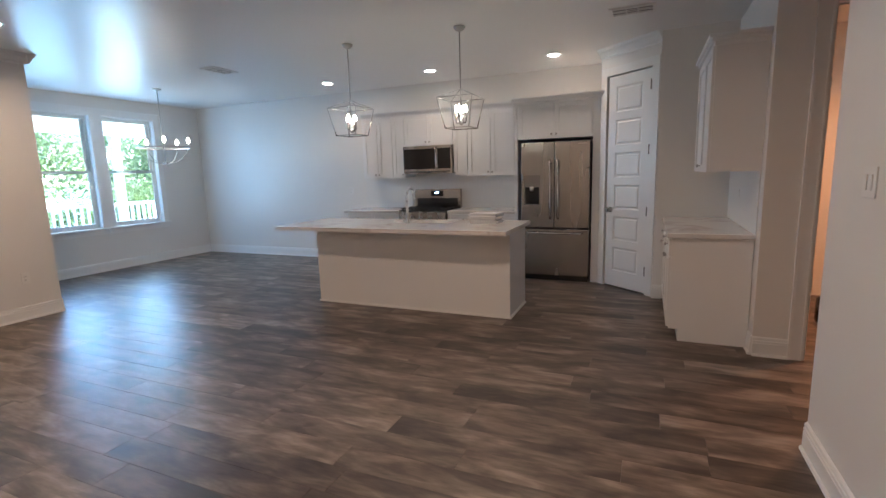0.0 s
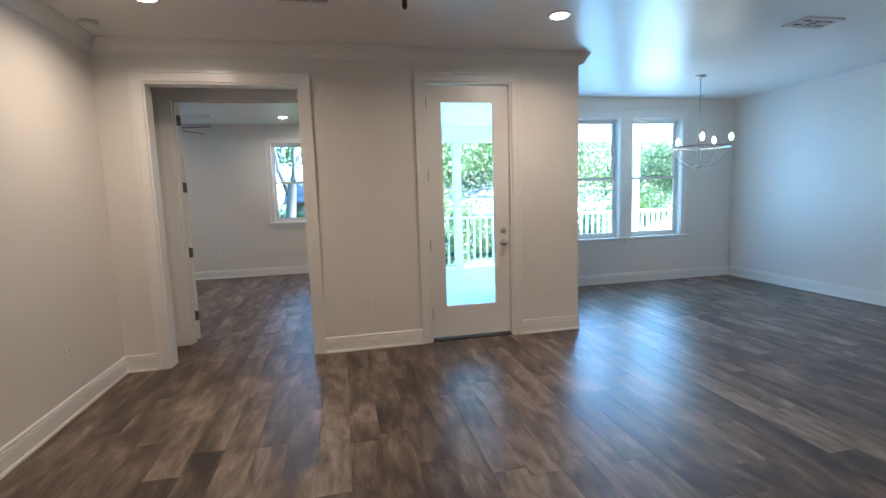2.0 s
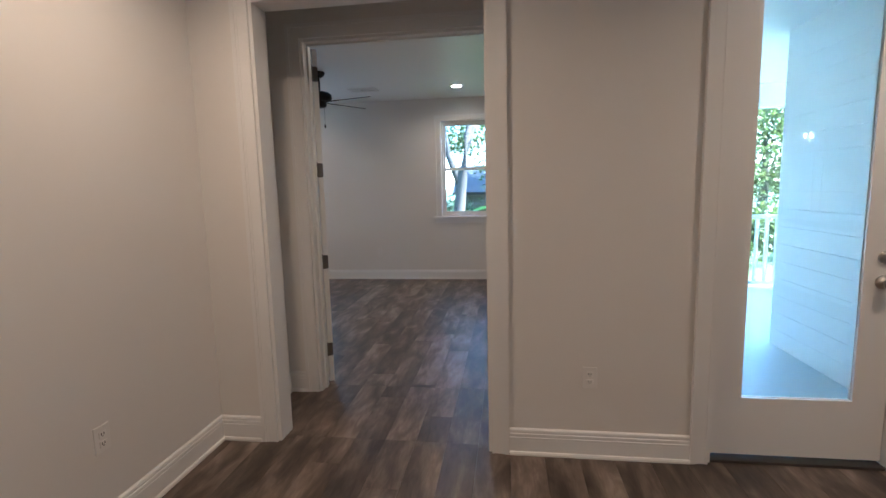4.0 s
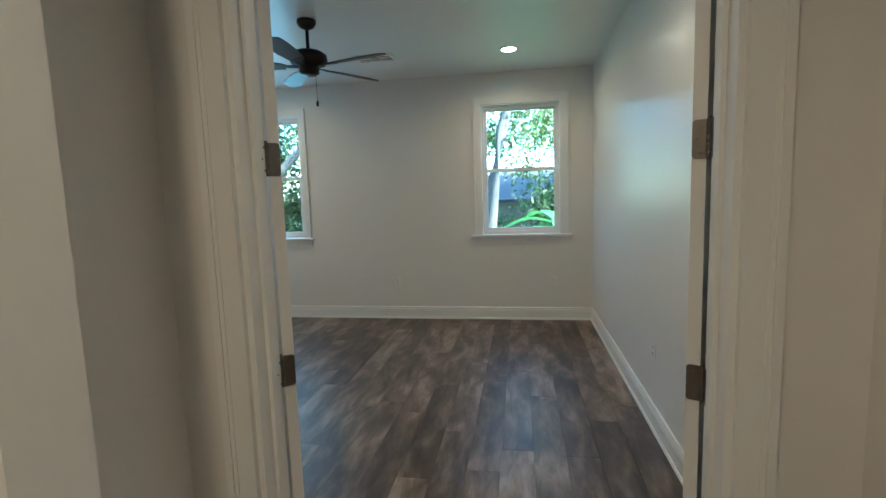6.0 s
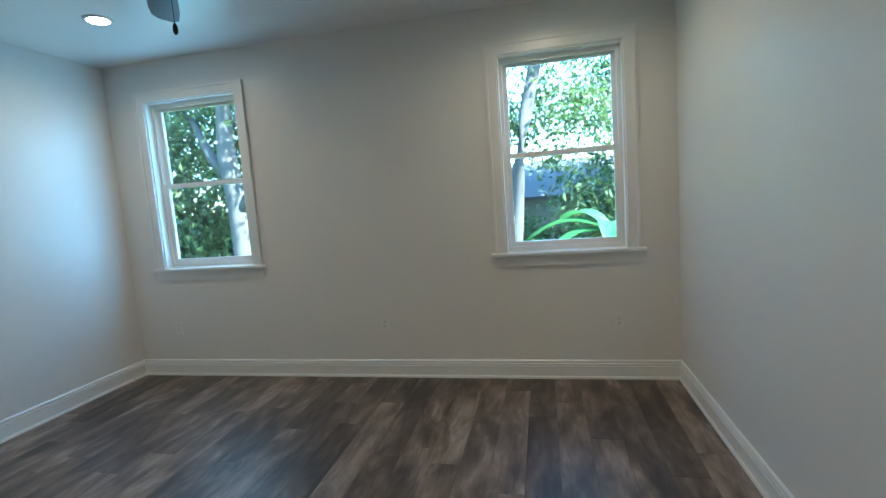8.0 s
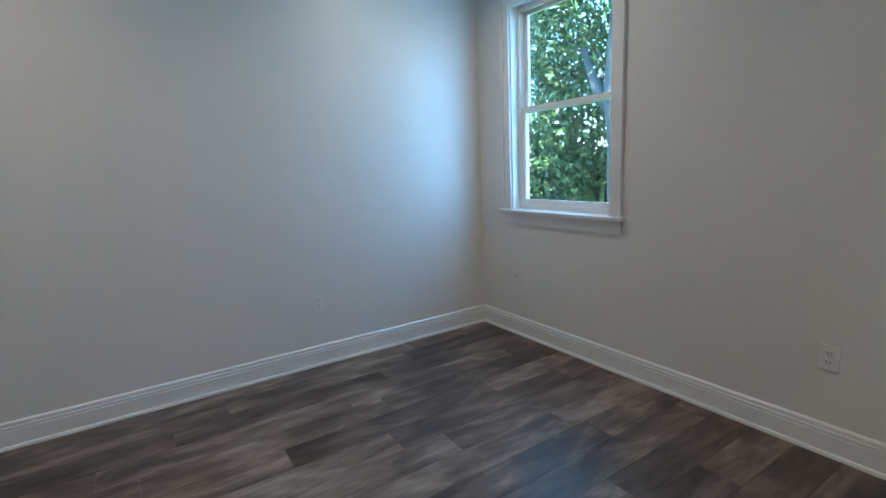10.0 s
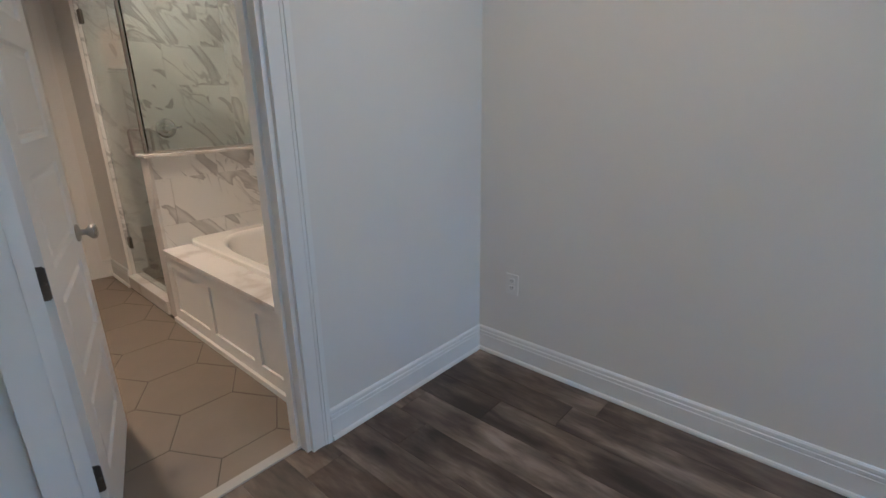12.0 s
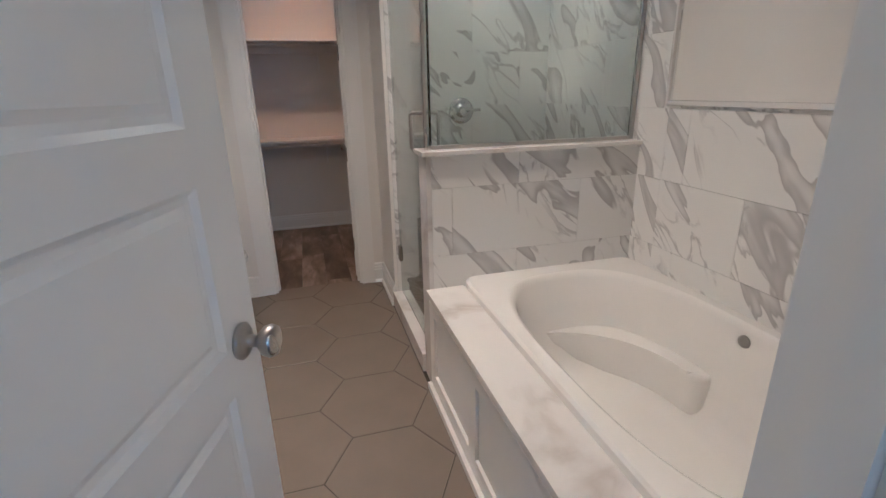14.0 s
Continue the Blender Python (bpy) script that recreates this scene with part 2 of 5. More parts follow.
LEAF_B = leaf_material("leaf_bright", (0.048, 0.075, 0.024), (0.120, 0.150, 0.040))
BANANA = leaf_material("banana_leaf", (0.030, 0.085, 0.028), (0.055, 0.12, 0.035))
YELLOWLEAF = leaf_material("yellow_leaf", (0.20, 0.16, 0.02), (0.24, 0.2, 0.03))


# ---- building helpers ----
def box(bm, x0, x1, y0, y1, z0, z1):
    v = [bm.verts.new(p) for p in ((x0, y0, z0), (x1, y0, z0), (x1, y1, z0), (x0, y1, z0),
                                   (x0, y0, z1), (x1, y0, z1), (x1, y1, z1), (x0, y1, z1))]
    for f in ((3, 2, 1, 0), (4, 5, 6, 7), (0, 1, 5, 4), (1, 2, 6, 5), (2, 3, 7, 6), (3, 0, 4, 7)):
        bm.faces.new([v[i] for i in f])
    return v


def boxes(*list_of):
    bm = bmesh.new()
    for b in list_of:
        box(bm, *b)
    return bm


def soften(bm, width):
    bmesh.ops.bevel(bm, geom=list(bm.edges), offset=width, segments=2, affect="EDGES", profile=0.5)
    return bm


def tube(bm, pts, r, n=10, closed=False, taper=None):
    """A round bar along points."""
    pts = [Vector(p) for p in pts]
    rings = []
    for i, p in enumerate(pts):
        a = pts[i - 1] if i or closed else p
        c = pts[(i + 1) % len(pts)] if closed or i < len(pts) - 1 else p
        d = (c - a).normalized()
        u = d.orthogonal().normalized() if abs(d.z) > 0.99 else d.cross(Vector((0, 0, 1))).normalized()
        w = d.cross(u)
        rr = r if taper is None else taper[i]
        rings.append([bm.verts.new(p + rr * (math.cos(k * math.tau / n) * u + math.sin(k * math.tau / n) * w)) for k in range(n)])
    for i in range(len(rings) - (0 if closed else 1)):
        a, c = rings[i], rings[(i + 1) % len(rings)]
        for k in range(n):
            f = bm.faces.new((a[k], a[(k + 1) % n], c[(k + 1) % n], c[k]))
            f.smooth = True
    if not closed:
        bm.faces.new(rings[0][::-1])
        bm.faces.new(rings[-1])
    return bm


def lathe(bm, profile, n=28, at=(0, 0, 0), axis="z"):
    """A turned body from (radius, height) pairs."""
    def put(r, h, a):
        c, s = r * math.cos(a), r * math.sin(a)
        p = {"z": (c, s, h), "y": (c, h, s), "x": (h, c, s)}[axis]
        return bm.verts.new(Vector(p) + Vector(at))
    rings = [[put(max(r, 0.0004), h, k * math.tau / n) for k in range(n)] for r, h in profile]
    for a, c in zip(rings, rings[1:]):
        for k in range(n):
            bm.faces.new((a[k], a[(k + 1) % n], c[(k + 1) % n], c[k])).smooth = True
    bm.faces.new(rings[0][::-1])
    bm.faces.new(rings[-1])
    return bm


def mesh_of(bm, name, material):
    bmesh.ops.recalc_face_normals(bm, faces=bm.faces)
    me = bpy.data.meshes.new(name)
    bm.to_mesh(me)
    bm.free()
    me.materials.append(material)
    return me


def part(name, bm, material, parent=None, label=""):
    ob = new(name, mesh_of(bm, name, material))
    if parent:
        ob.parent = parent
    return tagged(ob, label)


def structure(name, bm, material, label=""):
    return tagged(part(name, bm, material), label, kind="structure")


def thing(name, m, label, category, group="", kind=""):
    ob = new(name)
    ob.empty_display_size = 0.1
    ob.matrix_world = m
    return tagged(ob, label, category, group, kind)


def wall_boxes(a0, a1, z0, z1, openings):
    out, at = [], a0
    for a, b, lo, hi in sorted(openings):
        if a > at:
            out.append((at, a, z0, z1))
        if lo > z0:
            out.append((a, b, z0, lo))
        if hi < z1:
            out.append((a, b, hi, z1))
        at = b
    if at < a1:
        out.append((at, a1, z0, z1))
    return out


def wall_x(name, x0, x1, y0, y1, z1, openings=(), material=None, z0=0.0):
    return structure(name, boxes(*[(a, b, y0, y1, lo, hi) for a, b, lo, hi in wall_boxes(x0, x1, z0, z1, openings)]), material or WALL)


def wall_y(name, y0, y1, x0, x1, z1, openings=(), material=None, z0=0.0):
    return structure(name, boxes(*[(x0, x1, a, b, lo, hi) for a, b, lo, hi in wall_boxes(y0, y1, z0, z1, openings)]), material or WALL)


def run(name, p, q, profile, material, label=""):
    """A moulding along p to q on the floor plan; profile is (out, z) pairs, out to the left of the way."""
    p, q = Vector((*p, 0)), Vector((*q, 0))
    d = (q - p).normalized()
    side = Vector((-d.y, d.x, 0))
    bm = bmesh.new()
    a = [bm.verts.new(p + side * o + Vector((0, 0, z))) for o, z in profile]
    c = [bm.verts.new(q + side * o + Vector((0, 0, z))) for o, z in profile]
    for i in range(len(profile)):
        j = (i + 1) % len(profile)
        bm.faces.new((a[i], a[j], c[j], c[i]))
    bm.faces.new(a[::-1])
    bm.faces.new(c)
    return structure(name, bm, material, label)


BASE = [(0, 0), (0.026, 0), (0.026, 0.010), (0.022, 0.018), (0.015, 0.020), (0.015, 0.098), (0.012, 0.100), (0.012, 0.106),
        (0.015, 0.108), (0.014, 0.118), (0.010, 0.121), (0.010, 0.127), (0.013, 0.129), (0.011, 0.139), (0.004, 0.146), (0, 0.146)]


def baseboard(p, q):
    return run("baseboard", p, q, BASE, TRIM)


def crown(p, q, z):
    prof = [(0, -0.105), (0.012, -0.105), (0.016, -0.090), (0.030, -0.078), (0.052, -0.040), (0.070, -0.026), (0.075, -0.012), (0.084, -0.010), (0.084, 0), (0, 0)]
    return run("trim", p, q, [(o, z - 0.001 + h) for o, h in prof], TRIM)


def casing(side_axis, plane, sign, a, b, zt, w=0.092):
    """A door casing on one face of a wall; plane is the wall's face, sign the way into the room."""
    bm = bmesh.new()

    def add(a0, a1, z0, z1, d):
        lo, hi = sorted((plane, plane + sign * d))
        box(bm, *((a0, a1, lo, hi, z0, z1) if side_axis == "x" else (lo, hi, a0, a1, z0, z1)))
    for s, e in ((a - w, a), (b, b + w)):
        inner, outer = (e, s) if s < a - 0.01 else (s, e)
        d1 = 0.022 if inner > outer else -0.022
        c0, c1 = sorted((outer + d1, inner - 0.012 if inner > outer else inner + 0.012))
        add(c0, c1, 0, zt, 0.016)
        o0, o1 = sorted((outer, outer + (0.022 if inner > outer else -0.022)))
        add(o0, o1, 0, zt + w, 0.024)
        i0, i1 = sorted((inner, inner + (0.012 if inner < outer else -0.012)))
        add(i0, i1, 0, zt, 0.019)
        m0, m1 = sorted((outer + (0.022 if inner > outer else -0.022), outer + (0.034 if inner > outer else -0.034)))
        add(m0, m1, 0, zt + w - 0.022, 0.019)
    add(a - w + 0.022, b + w - 0.022, zt, zt + w - 0.022, 0.0162)
    add(a - w, b + w, zt + w - 0.022, zt + w, 0.0242)
    return structure("trim", bm, TRIM)


def jamb(side_axis, a, b, n0, n1, zt, t=0.018, stop=None):
    """Jamb lining; stop is the span across the wall of the door stop."""
    bm = bmesh.new()
    if stop:
        for s in ((a + t, a + t + 0.012, 0, zt - t), (b - t - 0.012, b - t, 0, zt - t), (a + t + 0.012, b - t - 0.012, zt - t - 0.012, zt - t)):
            box(bm, *((s[0], s[1], *stop, s[2], s[3]) if side_axis == "x" else (*stop, s[0], s[1], s[2], s[3])))
    for s in ((a, a + t, 0, zt), (b - t, b, 0, zt), (a + t, b - t, zt - t, zt)):
        box(bm, *((s[0], s[1], n0, n1, s[2], s[3]) if side_axis == "x" else (n0, n1, s[0], s[1], s[2], s[3])))
    return structure("trim", bm, TRIM)


def knob_mesh():
    bm = bmesh.new()
    lathe(bm, [(0.033, 0), (0.034, 0.006), (0.028, 0.011), (0.012, 0.014), (0.011, 0.030), (0.018, 0.036), (0.027, 0.044), (0.030, 0.054), (0.027, 0.064), (0.015, 0.069)], 24, axis="y")
    return mesh_of(bm, "knob", NICKEL)


KNOB = knob_mesh()


def hinge_mesh(opened):
    """A butt hinge on its pin: one plate on the leaf's edge, one on the jamb, the leaf turned by opened degrees."""
    bm = bmesh.new()
    for k in range(5):
        lathe(bm, [(0.0072, -0.050 + k * 0.02), (0.0084, -0.049 + k * 0.02), (0.0084, -0.031 + k * 0.02), (0.0072, -0.030 + k * 0.02)], 12)
    lathe(bm, [(0.005, 0.050), (0.0066, 0.052), (0.004, 0.056)], 12)
    for turn in (0, -opened):
        pl = bmesh.new()
        corners = [(-0.004, -0.05), (-0.034, -0.05), (-0.040, -0.044), (-0.040, 0.044), (-0.034, 0.05), (-0.004, 0.05)]
        f0 = [pl.verts.new((0.0, y, z)) for y, z in corners]
        f1 = [pl.verts.new((-0.003 if not turn else 0.003, y, z)) for y, z in corners]
        pl.faces.new(f0)
        pl.faces.new(f1[::-1])
        for k in range(6):
            pl.faces.new((f0[k], f0[(k + 1) % 6], f1[(k + 1) % 6], f1[k]))
        for z in (-0.034, 0.0, 0.034):
            lathe(pl, [(0.0048, 0.0), (0.0035, 0.0015 if turn else -0.0015)], 8, (0.003 if turn else -0.003, -0.027 + (0.008 if z else -0.004), z), "x")
        pl.transform(Matrix.Rotation(radians(turn), 4, "Z"))
        me = bpy.data.meshes.new("tmp")
        pl.to_mesh(me)
        pl.free()
        bm.from_mesh(me)
        bpy.data.meshes.remove(me)
    return mesh_of(bm, "hinge", HINGE)


def door_leaf(name, m, w, h, label, panels=6, glass=False, hand=1, knobs=True, hinges=4, opened=0):
    """A leaf hung at its local origin, reaching along +x; faces at y = +-0.018."""
    d = thing(name, m, label, "door", kind="structure")
    t, st = 0.0175, 0.13 if glass else 0.115
    bm = bmesh.new()
    box(bm, 0.002, st, -t, t, 0.012, h)
    box(bm, w - st, w, -t, t, 0.012, h)
    if glass:
        rails = [(0.012, 0.30), (h - 0.135, h)]
    else:
        bottom, gap = 0.20, 0.085
        ph = (h - bottom - 0.115 - gap * (panels - 1)) / panels
        tops = [bottom + i * (ph + gap) for i in range(panels)]
        rails = [(0.012, bottom)] + [(z + ph, z + ph + gap) for z in tops[:-1]] + [(tops[-1] + ph, h)]
    for lo, hi in rails:
        box(bm, st, w - st, -t, t, lo, hi)
    part("frame", bm, TRIM, d)
    if glass:
        bm = boxes((st, w - st, -0.004, 0.004, 0.30, h - 0.135))
        p = part("pane", bm, GLASS, d, "clear full-length glass")
        p.visible_shadow = False
        bm = bmesh.new()
        for s in (-1, 1):
            y0, y1 = sorted((s * t, s * 0.005))
            for q in ((st, st + 0.02, 0.30, h - 0.135), (w - st - 0.02, w - st, 0.30, h - 0.135), (st + 0.02, w - st - 0.02, 0.30, 0.32), (st + 0.02, w - st - 0.02, h - 0.155, h - 0.135)):
                box(bm, q[0], q[1], y0 * 0.999 + 0.0005 * s, y1, q[2], q[3])
        part("glazing_bead", bm, TRIM, d)
    else:
        for z in tops:
            bm = bmesh.new()
            for s in (-1, 1):
                # sunk moulding, then a raised field
                outer = [(st, z), (w - st, z), (w - st, z + ph), (st, z + ph)]
                loops = []
                for inset, y in ((0.0, t - 0.0005), (0.010, t - 0.009), (0.022, t - 0.010), (0.036, t - 0.003)):
                    x0, x1, z0, z1 = st + inset, w - st - inset, z + inset, z + ph - inset
                    loops.append([bm.verts.new((x, s * y, zz)) for x, zz in ((x0, z0), (x1, z0), (x1, z1), (x0, z1))])
                for a, c in zip(loops, loops[1:]):
                    for k in range(4):
                        bm.faces.new((a[k], a[(k + 1) % 4], c[(k + 1) % 4], c[k]))
                bm.faces.new(loops[-1])
            part("panel", bm, TRIM, d)
    if knobs:
        for s in (1, -1):
            k = new("door_handle", KNOB)
            k.parent = d
            k.matrix_basis = pose(w - 0.065, s * t, 0.925, 0 if s > 0 else 180)
            tagged(k, "satin nickel round door knob")
    hm = hinge_mesh(opened)
    for i in range(hinges):
        hg = new("hinge", hm)
        hg.parent = d
        hg.matrix_basis = pose(0.0, hand * (t + (0.006 if opened else 0.011)), 0.262 + i * (h - 0.43) / (hinges - 1)) @ (Matrix.Identity(4) if hand > 0 else Matrix.Scale(-1, 4, (0, 1, 0)))
    return d


def window(name, x0, x1, z0, z1, y, depth, ear=True):
    """A single-hung window in a wall whose room face is at y, the outside at y + depth."""
    w = thing(name, pose(0, 0, 0), "white vinyl single-hung window in painted wood casing", "window", kind="structure")
    f = 0.035
    yo = y + depth
    part("window_frame", boxes((x0, x0 + f, yo - 0.085, yo, z0, z1), (x1 - f, x1, yo - 0.085, yo, z0, z1), (x0 + f, x1 - f, yo - 0.085, yo, z1 - f, z1),
                               (x0 + f, x1 - f, yo - 0.085, yo, z0, z0 + f), (x0 + f, x1 - f, yo - 0.082, yo - 0.060, z1 - f - 0.015, z1 - f)), TRIM, w)
    part("jamb", boxes((x0, x0 + 0.012, y, yo - 0.085, z0, z1), (x1 - 0.012, x1, y, yo - 0.085, z0, z1), (x0 + 0.012, x1 - 0.012, y, yo - 0.085, z1 - 0.012, z1)), TRIM, w)
    zm = z0 + (z1 - z0) * 0.5
    for nm, lo, hi, yy in (("lower_sash", z0 + f, zm + 0.02, yo - 0.075), ("upper_sash", zm - 0.02, z1 - f, yo - 0.04)):
        a, b, s = x0 + f, x1 - f, 0.034
        sash = part(nm, boxes((a, a + s, yy, yy + 0.03, lo, hi), (b - s, b, yy, yy + 0.03, lo, hi), (a + s, b - s, yy, yy + 0.03, lo, lo + s + 0.004), (a + s, b - s, yy, yy + 0.03, hi - s, hi)), TRIM, w)
        p = part("pane", boxes((a + s, b - s, yy + 0.013, yy + 0.017, lo + s, hi - s)), GLASS, sash)
        p.visible_shadow = False
    e = 0.115
    part("window_sill", soften(boxes((x0 - e, x1 + e, y - 0.045, y + 0.03, z0 - 0.026, z0 - 0.001)), 0.004), TRIM, w)
    part("apron", boxes((x0 - 0.09, x1 + 0.09, y - 0.016, y, z0 - 0.105, z0 - 0.026), (x0 - 0.09, x1 + 0.09, y - 0.021, y, z0 - 0.05, z0 - 0.027)), TRIM, w)
    return w


def window_casing(w, x0, x1, z0, z1, y):
    c = 0.085
    part("casing", boxes((x0 - c, x0, y - 0.016, y, z0, z1 + c), (x1, x1 + c, y - 0.016, y, z0, z1 + c), (x0, x1, y - 0.016, y, z1, z1 + c),
                         (x0 - c, x0 - c + 0.02, y - 0.024, y - 0.0161, z0, z1 + c), (x1 + c - 0.02, x1 + c, y - 0.024, y - 0.0161, z0, z1 + c),
                         (x0 - c + 0.02, x1 + c - 0.02, y - 0.024, y - 0.0161, z1 + c - 0.02, z1 + c)), TRIM, w)


def plate(name, m, label, toggles=0, w=0.075):
    """A wall plate; its face looks along local -y."""
    p = thing(name, m, label, "outlet" if not toggles else "light switch", "wall plates")
    part("cover", soften(boxes((-w / 2, w / 2, -0.006, 0, -0.058, 0.058)), 0.002), PLASTIC, p)
    if toggles:
        for i in range(toggles):
            cx = (i - (toggles - 1) / 2) * 0.046
            part("toggle", soften(boxes((cx - 0.012, cx + 0.012, -0.011, -0.0055, -0.03, 0.03)), 0.002), PLASTIC, p)
    else:
        for cz in (-0.02, 0.02):
            soc = part("socket", soften(boxes((-0.017, 0.017, -0.009, -0.0055, cz - 0.014, cz + 0.014)), 0.002), PLASTIC, p)
            part("slot", boxes((-0.008, -0.005, -0.0096, -0.0085, cz - 0.002, cz + 0.008), (0.005, 0.008, -0.0096, -0.0085, cz - 0.002, cz + 0.008), (-0.002, 0.002, -0.0096, -0.0085, cz - 0.009, cz - 0.005)), SLOT, soc)
    return p


def downlight(x, y, z, room):
    d = thing("recessed_light", pose(x, y, z), "round white recessed ceiling light, switched on", "ceiling light", "recessed lights")
    bm = bmesh.new()
    lathe(bm, [(0.066, -0.003), (0.068, -0.010), (0.085, -0.008), (0.089, -0.001), (0.089, 0.0)], 32)
    part("trim_ring", bm, PLASTIC, d)
    part("lens", lathe(bmesh.new(), [(0.064, -0.011), (0.05, -0.0135), (0.0, -0.014)], 28), LENS, d)
    can_lamp(x, y, z, room)


def ceiling_vent(x, y, z, turn=0):
    v = thing("ceiling_vent", pose(x, y, z, 0, 0, turn), "white metal ceiling air vent with slats", "vent", "ceiling vents")
    part("backing", boxes((-0.165, 0.165, -0.09, 0.09, -0.004, -0.001)), SLOT, v)
    part("vent_frame", boxes((-0.19, -0.16, -0.115, 0.115, -0.012, 0), (0.16, 0.19, -0.115, 0.115, -0.012, 0), (-0.16, 0.16, -0.115, -0.085, -0.012, 0), (-0.16, 0.16, 0.085, 0.115, -0.012, 0),
                             (-0.055, -0.043, -0.085, 0.085, -0.011, -0.004), (0.043, 0.055, -0.085, 0.085, -0.011, -0.004), (-0.16, -0.055, -0.006, 0.006, -0.011, -0.004), (0.055, 0.16, -0.006, 0.006, -0.011, -0.004)), PLASTIC, v)
    for i in range(4):
        yy = -0.065 + i * 0.043
        for a, b in ((-0.158, -0.057), (-0.041, 0.041), (0.057, 0.158)):
            part("slat", boxes((a, b, yy - 0.006, yy + 0.002, -0.010, -0.0045)), PLASTIC, v)


def ceiling_fan(m, drop, label, turn=0.0, chain=0.22):
    fan = thing("ceiling_fan", m, label, "ceiling fan")
    part("canopy", lathe(bmesh.new(), [(0.07, 0.0), (0.072, -0.02), (0.055, -0.05), (0.025, -0.065), (0.016, -0.07)], 28), FANMETAL, fan)
    part("downrod", lathe(bmesh.new(), [(0.013, -0.06), (0.013, -drop + 0.08)], 14), FANMETAL, fan)
    z = -drop
    part("motor", lathe(bmesh.new(), [(0.03, z + 0.09), (0.10, z + 0.07), (0.135, z + 0.045), (0.140, z + 0.005), (0.128, z - 0.02), (0.09, z - 0.035), (0.075, z - 0.04), (0.075, z - 0.085), (0.055, z - 0.10), (0.02, z - 0.104)], 36), FANMETAL, fan)
    for i in range(5):
        a = radians(turn + 72 * i)
        rot = Matrix.Translation((0, 0, z - 0.035)) @ Matrix.Rotation(a, 4, "Z")
        arm = bmesh.new()
        box(arm, 0.07, 0.22, -0.018, 0.018, -0.008, 0.0)
        box(arm, 0.17, 0.24, -0.04, 0.04, -0.010, -0.004)
        soften(arm, 0.002)
        arm.transform(rot @ Matrix.Rotation(radians(12), 4, "X"))
        part("blade_arm", arm, FANMETAL, fan)
        bl = bmesh.new()
        xs = [0.19, 0.26, 0.40, 0.54, 0.63, 0.665]
        ws = [0.040, 0.056, 0.066, 0.068, 0.060, 0.030]
        top = [[bl.verts.new((x, s * w, zz)) for x, w in zip(xs, ws)] for s, zz in ((-1, 0.0), (1, 0.0), (1, -0.007), (-1, -0.007))]
        for r, q in ((0, 1), (1, 2), (2, 3), (3, 0)):
            for k in range(len(xs) - 1):
                bl.faces.new((top[r][k], top[r][k + 1], top[q][k + 1], top[q][k]))
        bl.faces.new([top[r][0] for r in range(4)])
        bl.faces.new([top[r][-1] for r in (3, 2, 1, 0)])
        bl.transform(rot @ Matrix.Rotation(radians(12), 4, "X"))
        part("blade", bl, FANWOOD, fan)
    bm = bmesh.new()
    tube(bm, [(0.05, 0, z - 0.10), (0.05, 0, z - 0.10 - chain)], 0.0016, 6)
    ch = part("pull_chain", bm, FANMETAL, fan)
    part("fob", lathe(bmesh.new(), [(0.003, 0), (0.009, -0.012), (0.010, -0.035), (0.004, -0.045)], 12, (0.05, 0, z - 0.10 - chain)), FANMETAL, ch)
    return fan


# ---- large structure ----
CL, CB = 2.76, 2.81
DOORWAY = 2.44
# living, kitchen and dining
wall_x("wall_north_living", -1.25, 3.15, 6.20, 6.34, CL, [(-0.75, 0.49, 0, DOORWAY), (1.59, 2.445, 0, 2.485)])
wall_y("wall_dining_west", 6.34, 8.34, 3.00, 3.15, CL)
wall_x("wall_dining_north", 3.15, 7.01, 8.19, 8.34, CL, [(4.03, 4.89, 0.70, 2.47), (5.08, 5.94, 0.70, 2.47)])
wall_y("wall_kitchen", -0.58, 8.19, 6.86, 7.01, CL)
wall_y("wall_west_living", -0.74, 6.20, -1.25, -1.10, CL)
wall_x("wall_south_living", -1.25, 2.80, -0.74, -0.59, CL)
wall_x("wall_south_kitchen", 4.10, 7.01, -0.73, -0.58, CL)
wall_y("wall_pantry_return", -0.58, 0.09, 5.60, 5.72, CL)
wall_y("wall_hall_west", -3.6, -0.74, 2.68, 2.80, CL)
wall_y("wall_hall_east", -3.6, -0.73, 4.10, 4.22, CL, [(-1.72, -0.89, 0, DOORWAY)])
wall_x("wall_hall_end", 2.71, 6.6, -3.72, -3.60, CL)
wall_y("wall_laundry", -3.6, -0.73, 6.2, 6.35, CL)
structure("ceiling_living", boxes((-1.25, 7.01, -3.72, 6.34, CL, CL + 0.1), (3.0, 7.01, 6.34, 8.34, CL, CL + 0.1)), CEIL)
# pantry wall on the diagonal, with its doorway
PANTRY = pose(6.17, 0.70, 0, 0, 0, math.degrees(math.atan2(-0.61, -0.53)))
bm = boxes((-0.02, 0.085, -0.0, 0.11, 0, CL), (0.715, 0.83, -0.0, 0.11, 0, CL), (0.085, 0.715, 0.0, 0.11, 2.45, CL))
bm.transform(PANTRY)
structure("wall_pantry", bm, WALL)
wall_x("wall_fridge_side", 6.17, 6.86, 0.58, 0.69, CL)
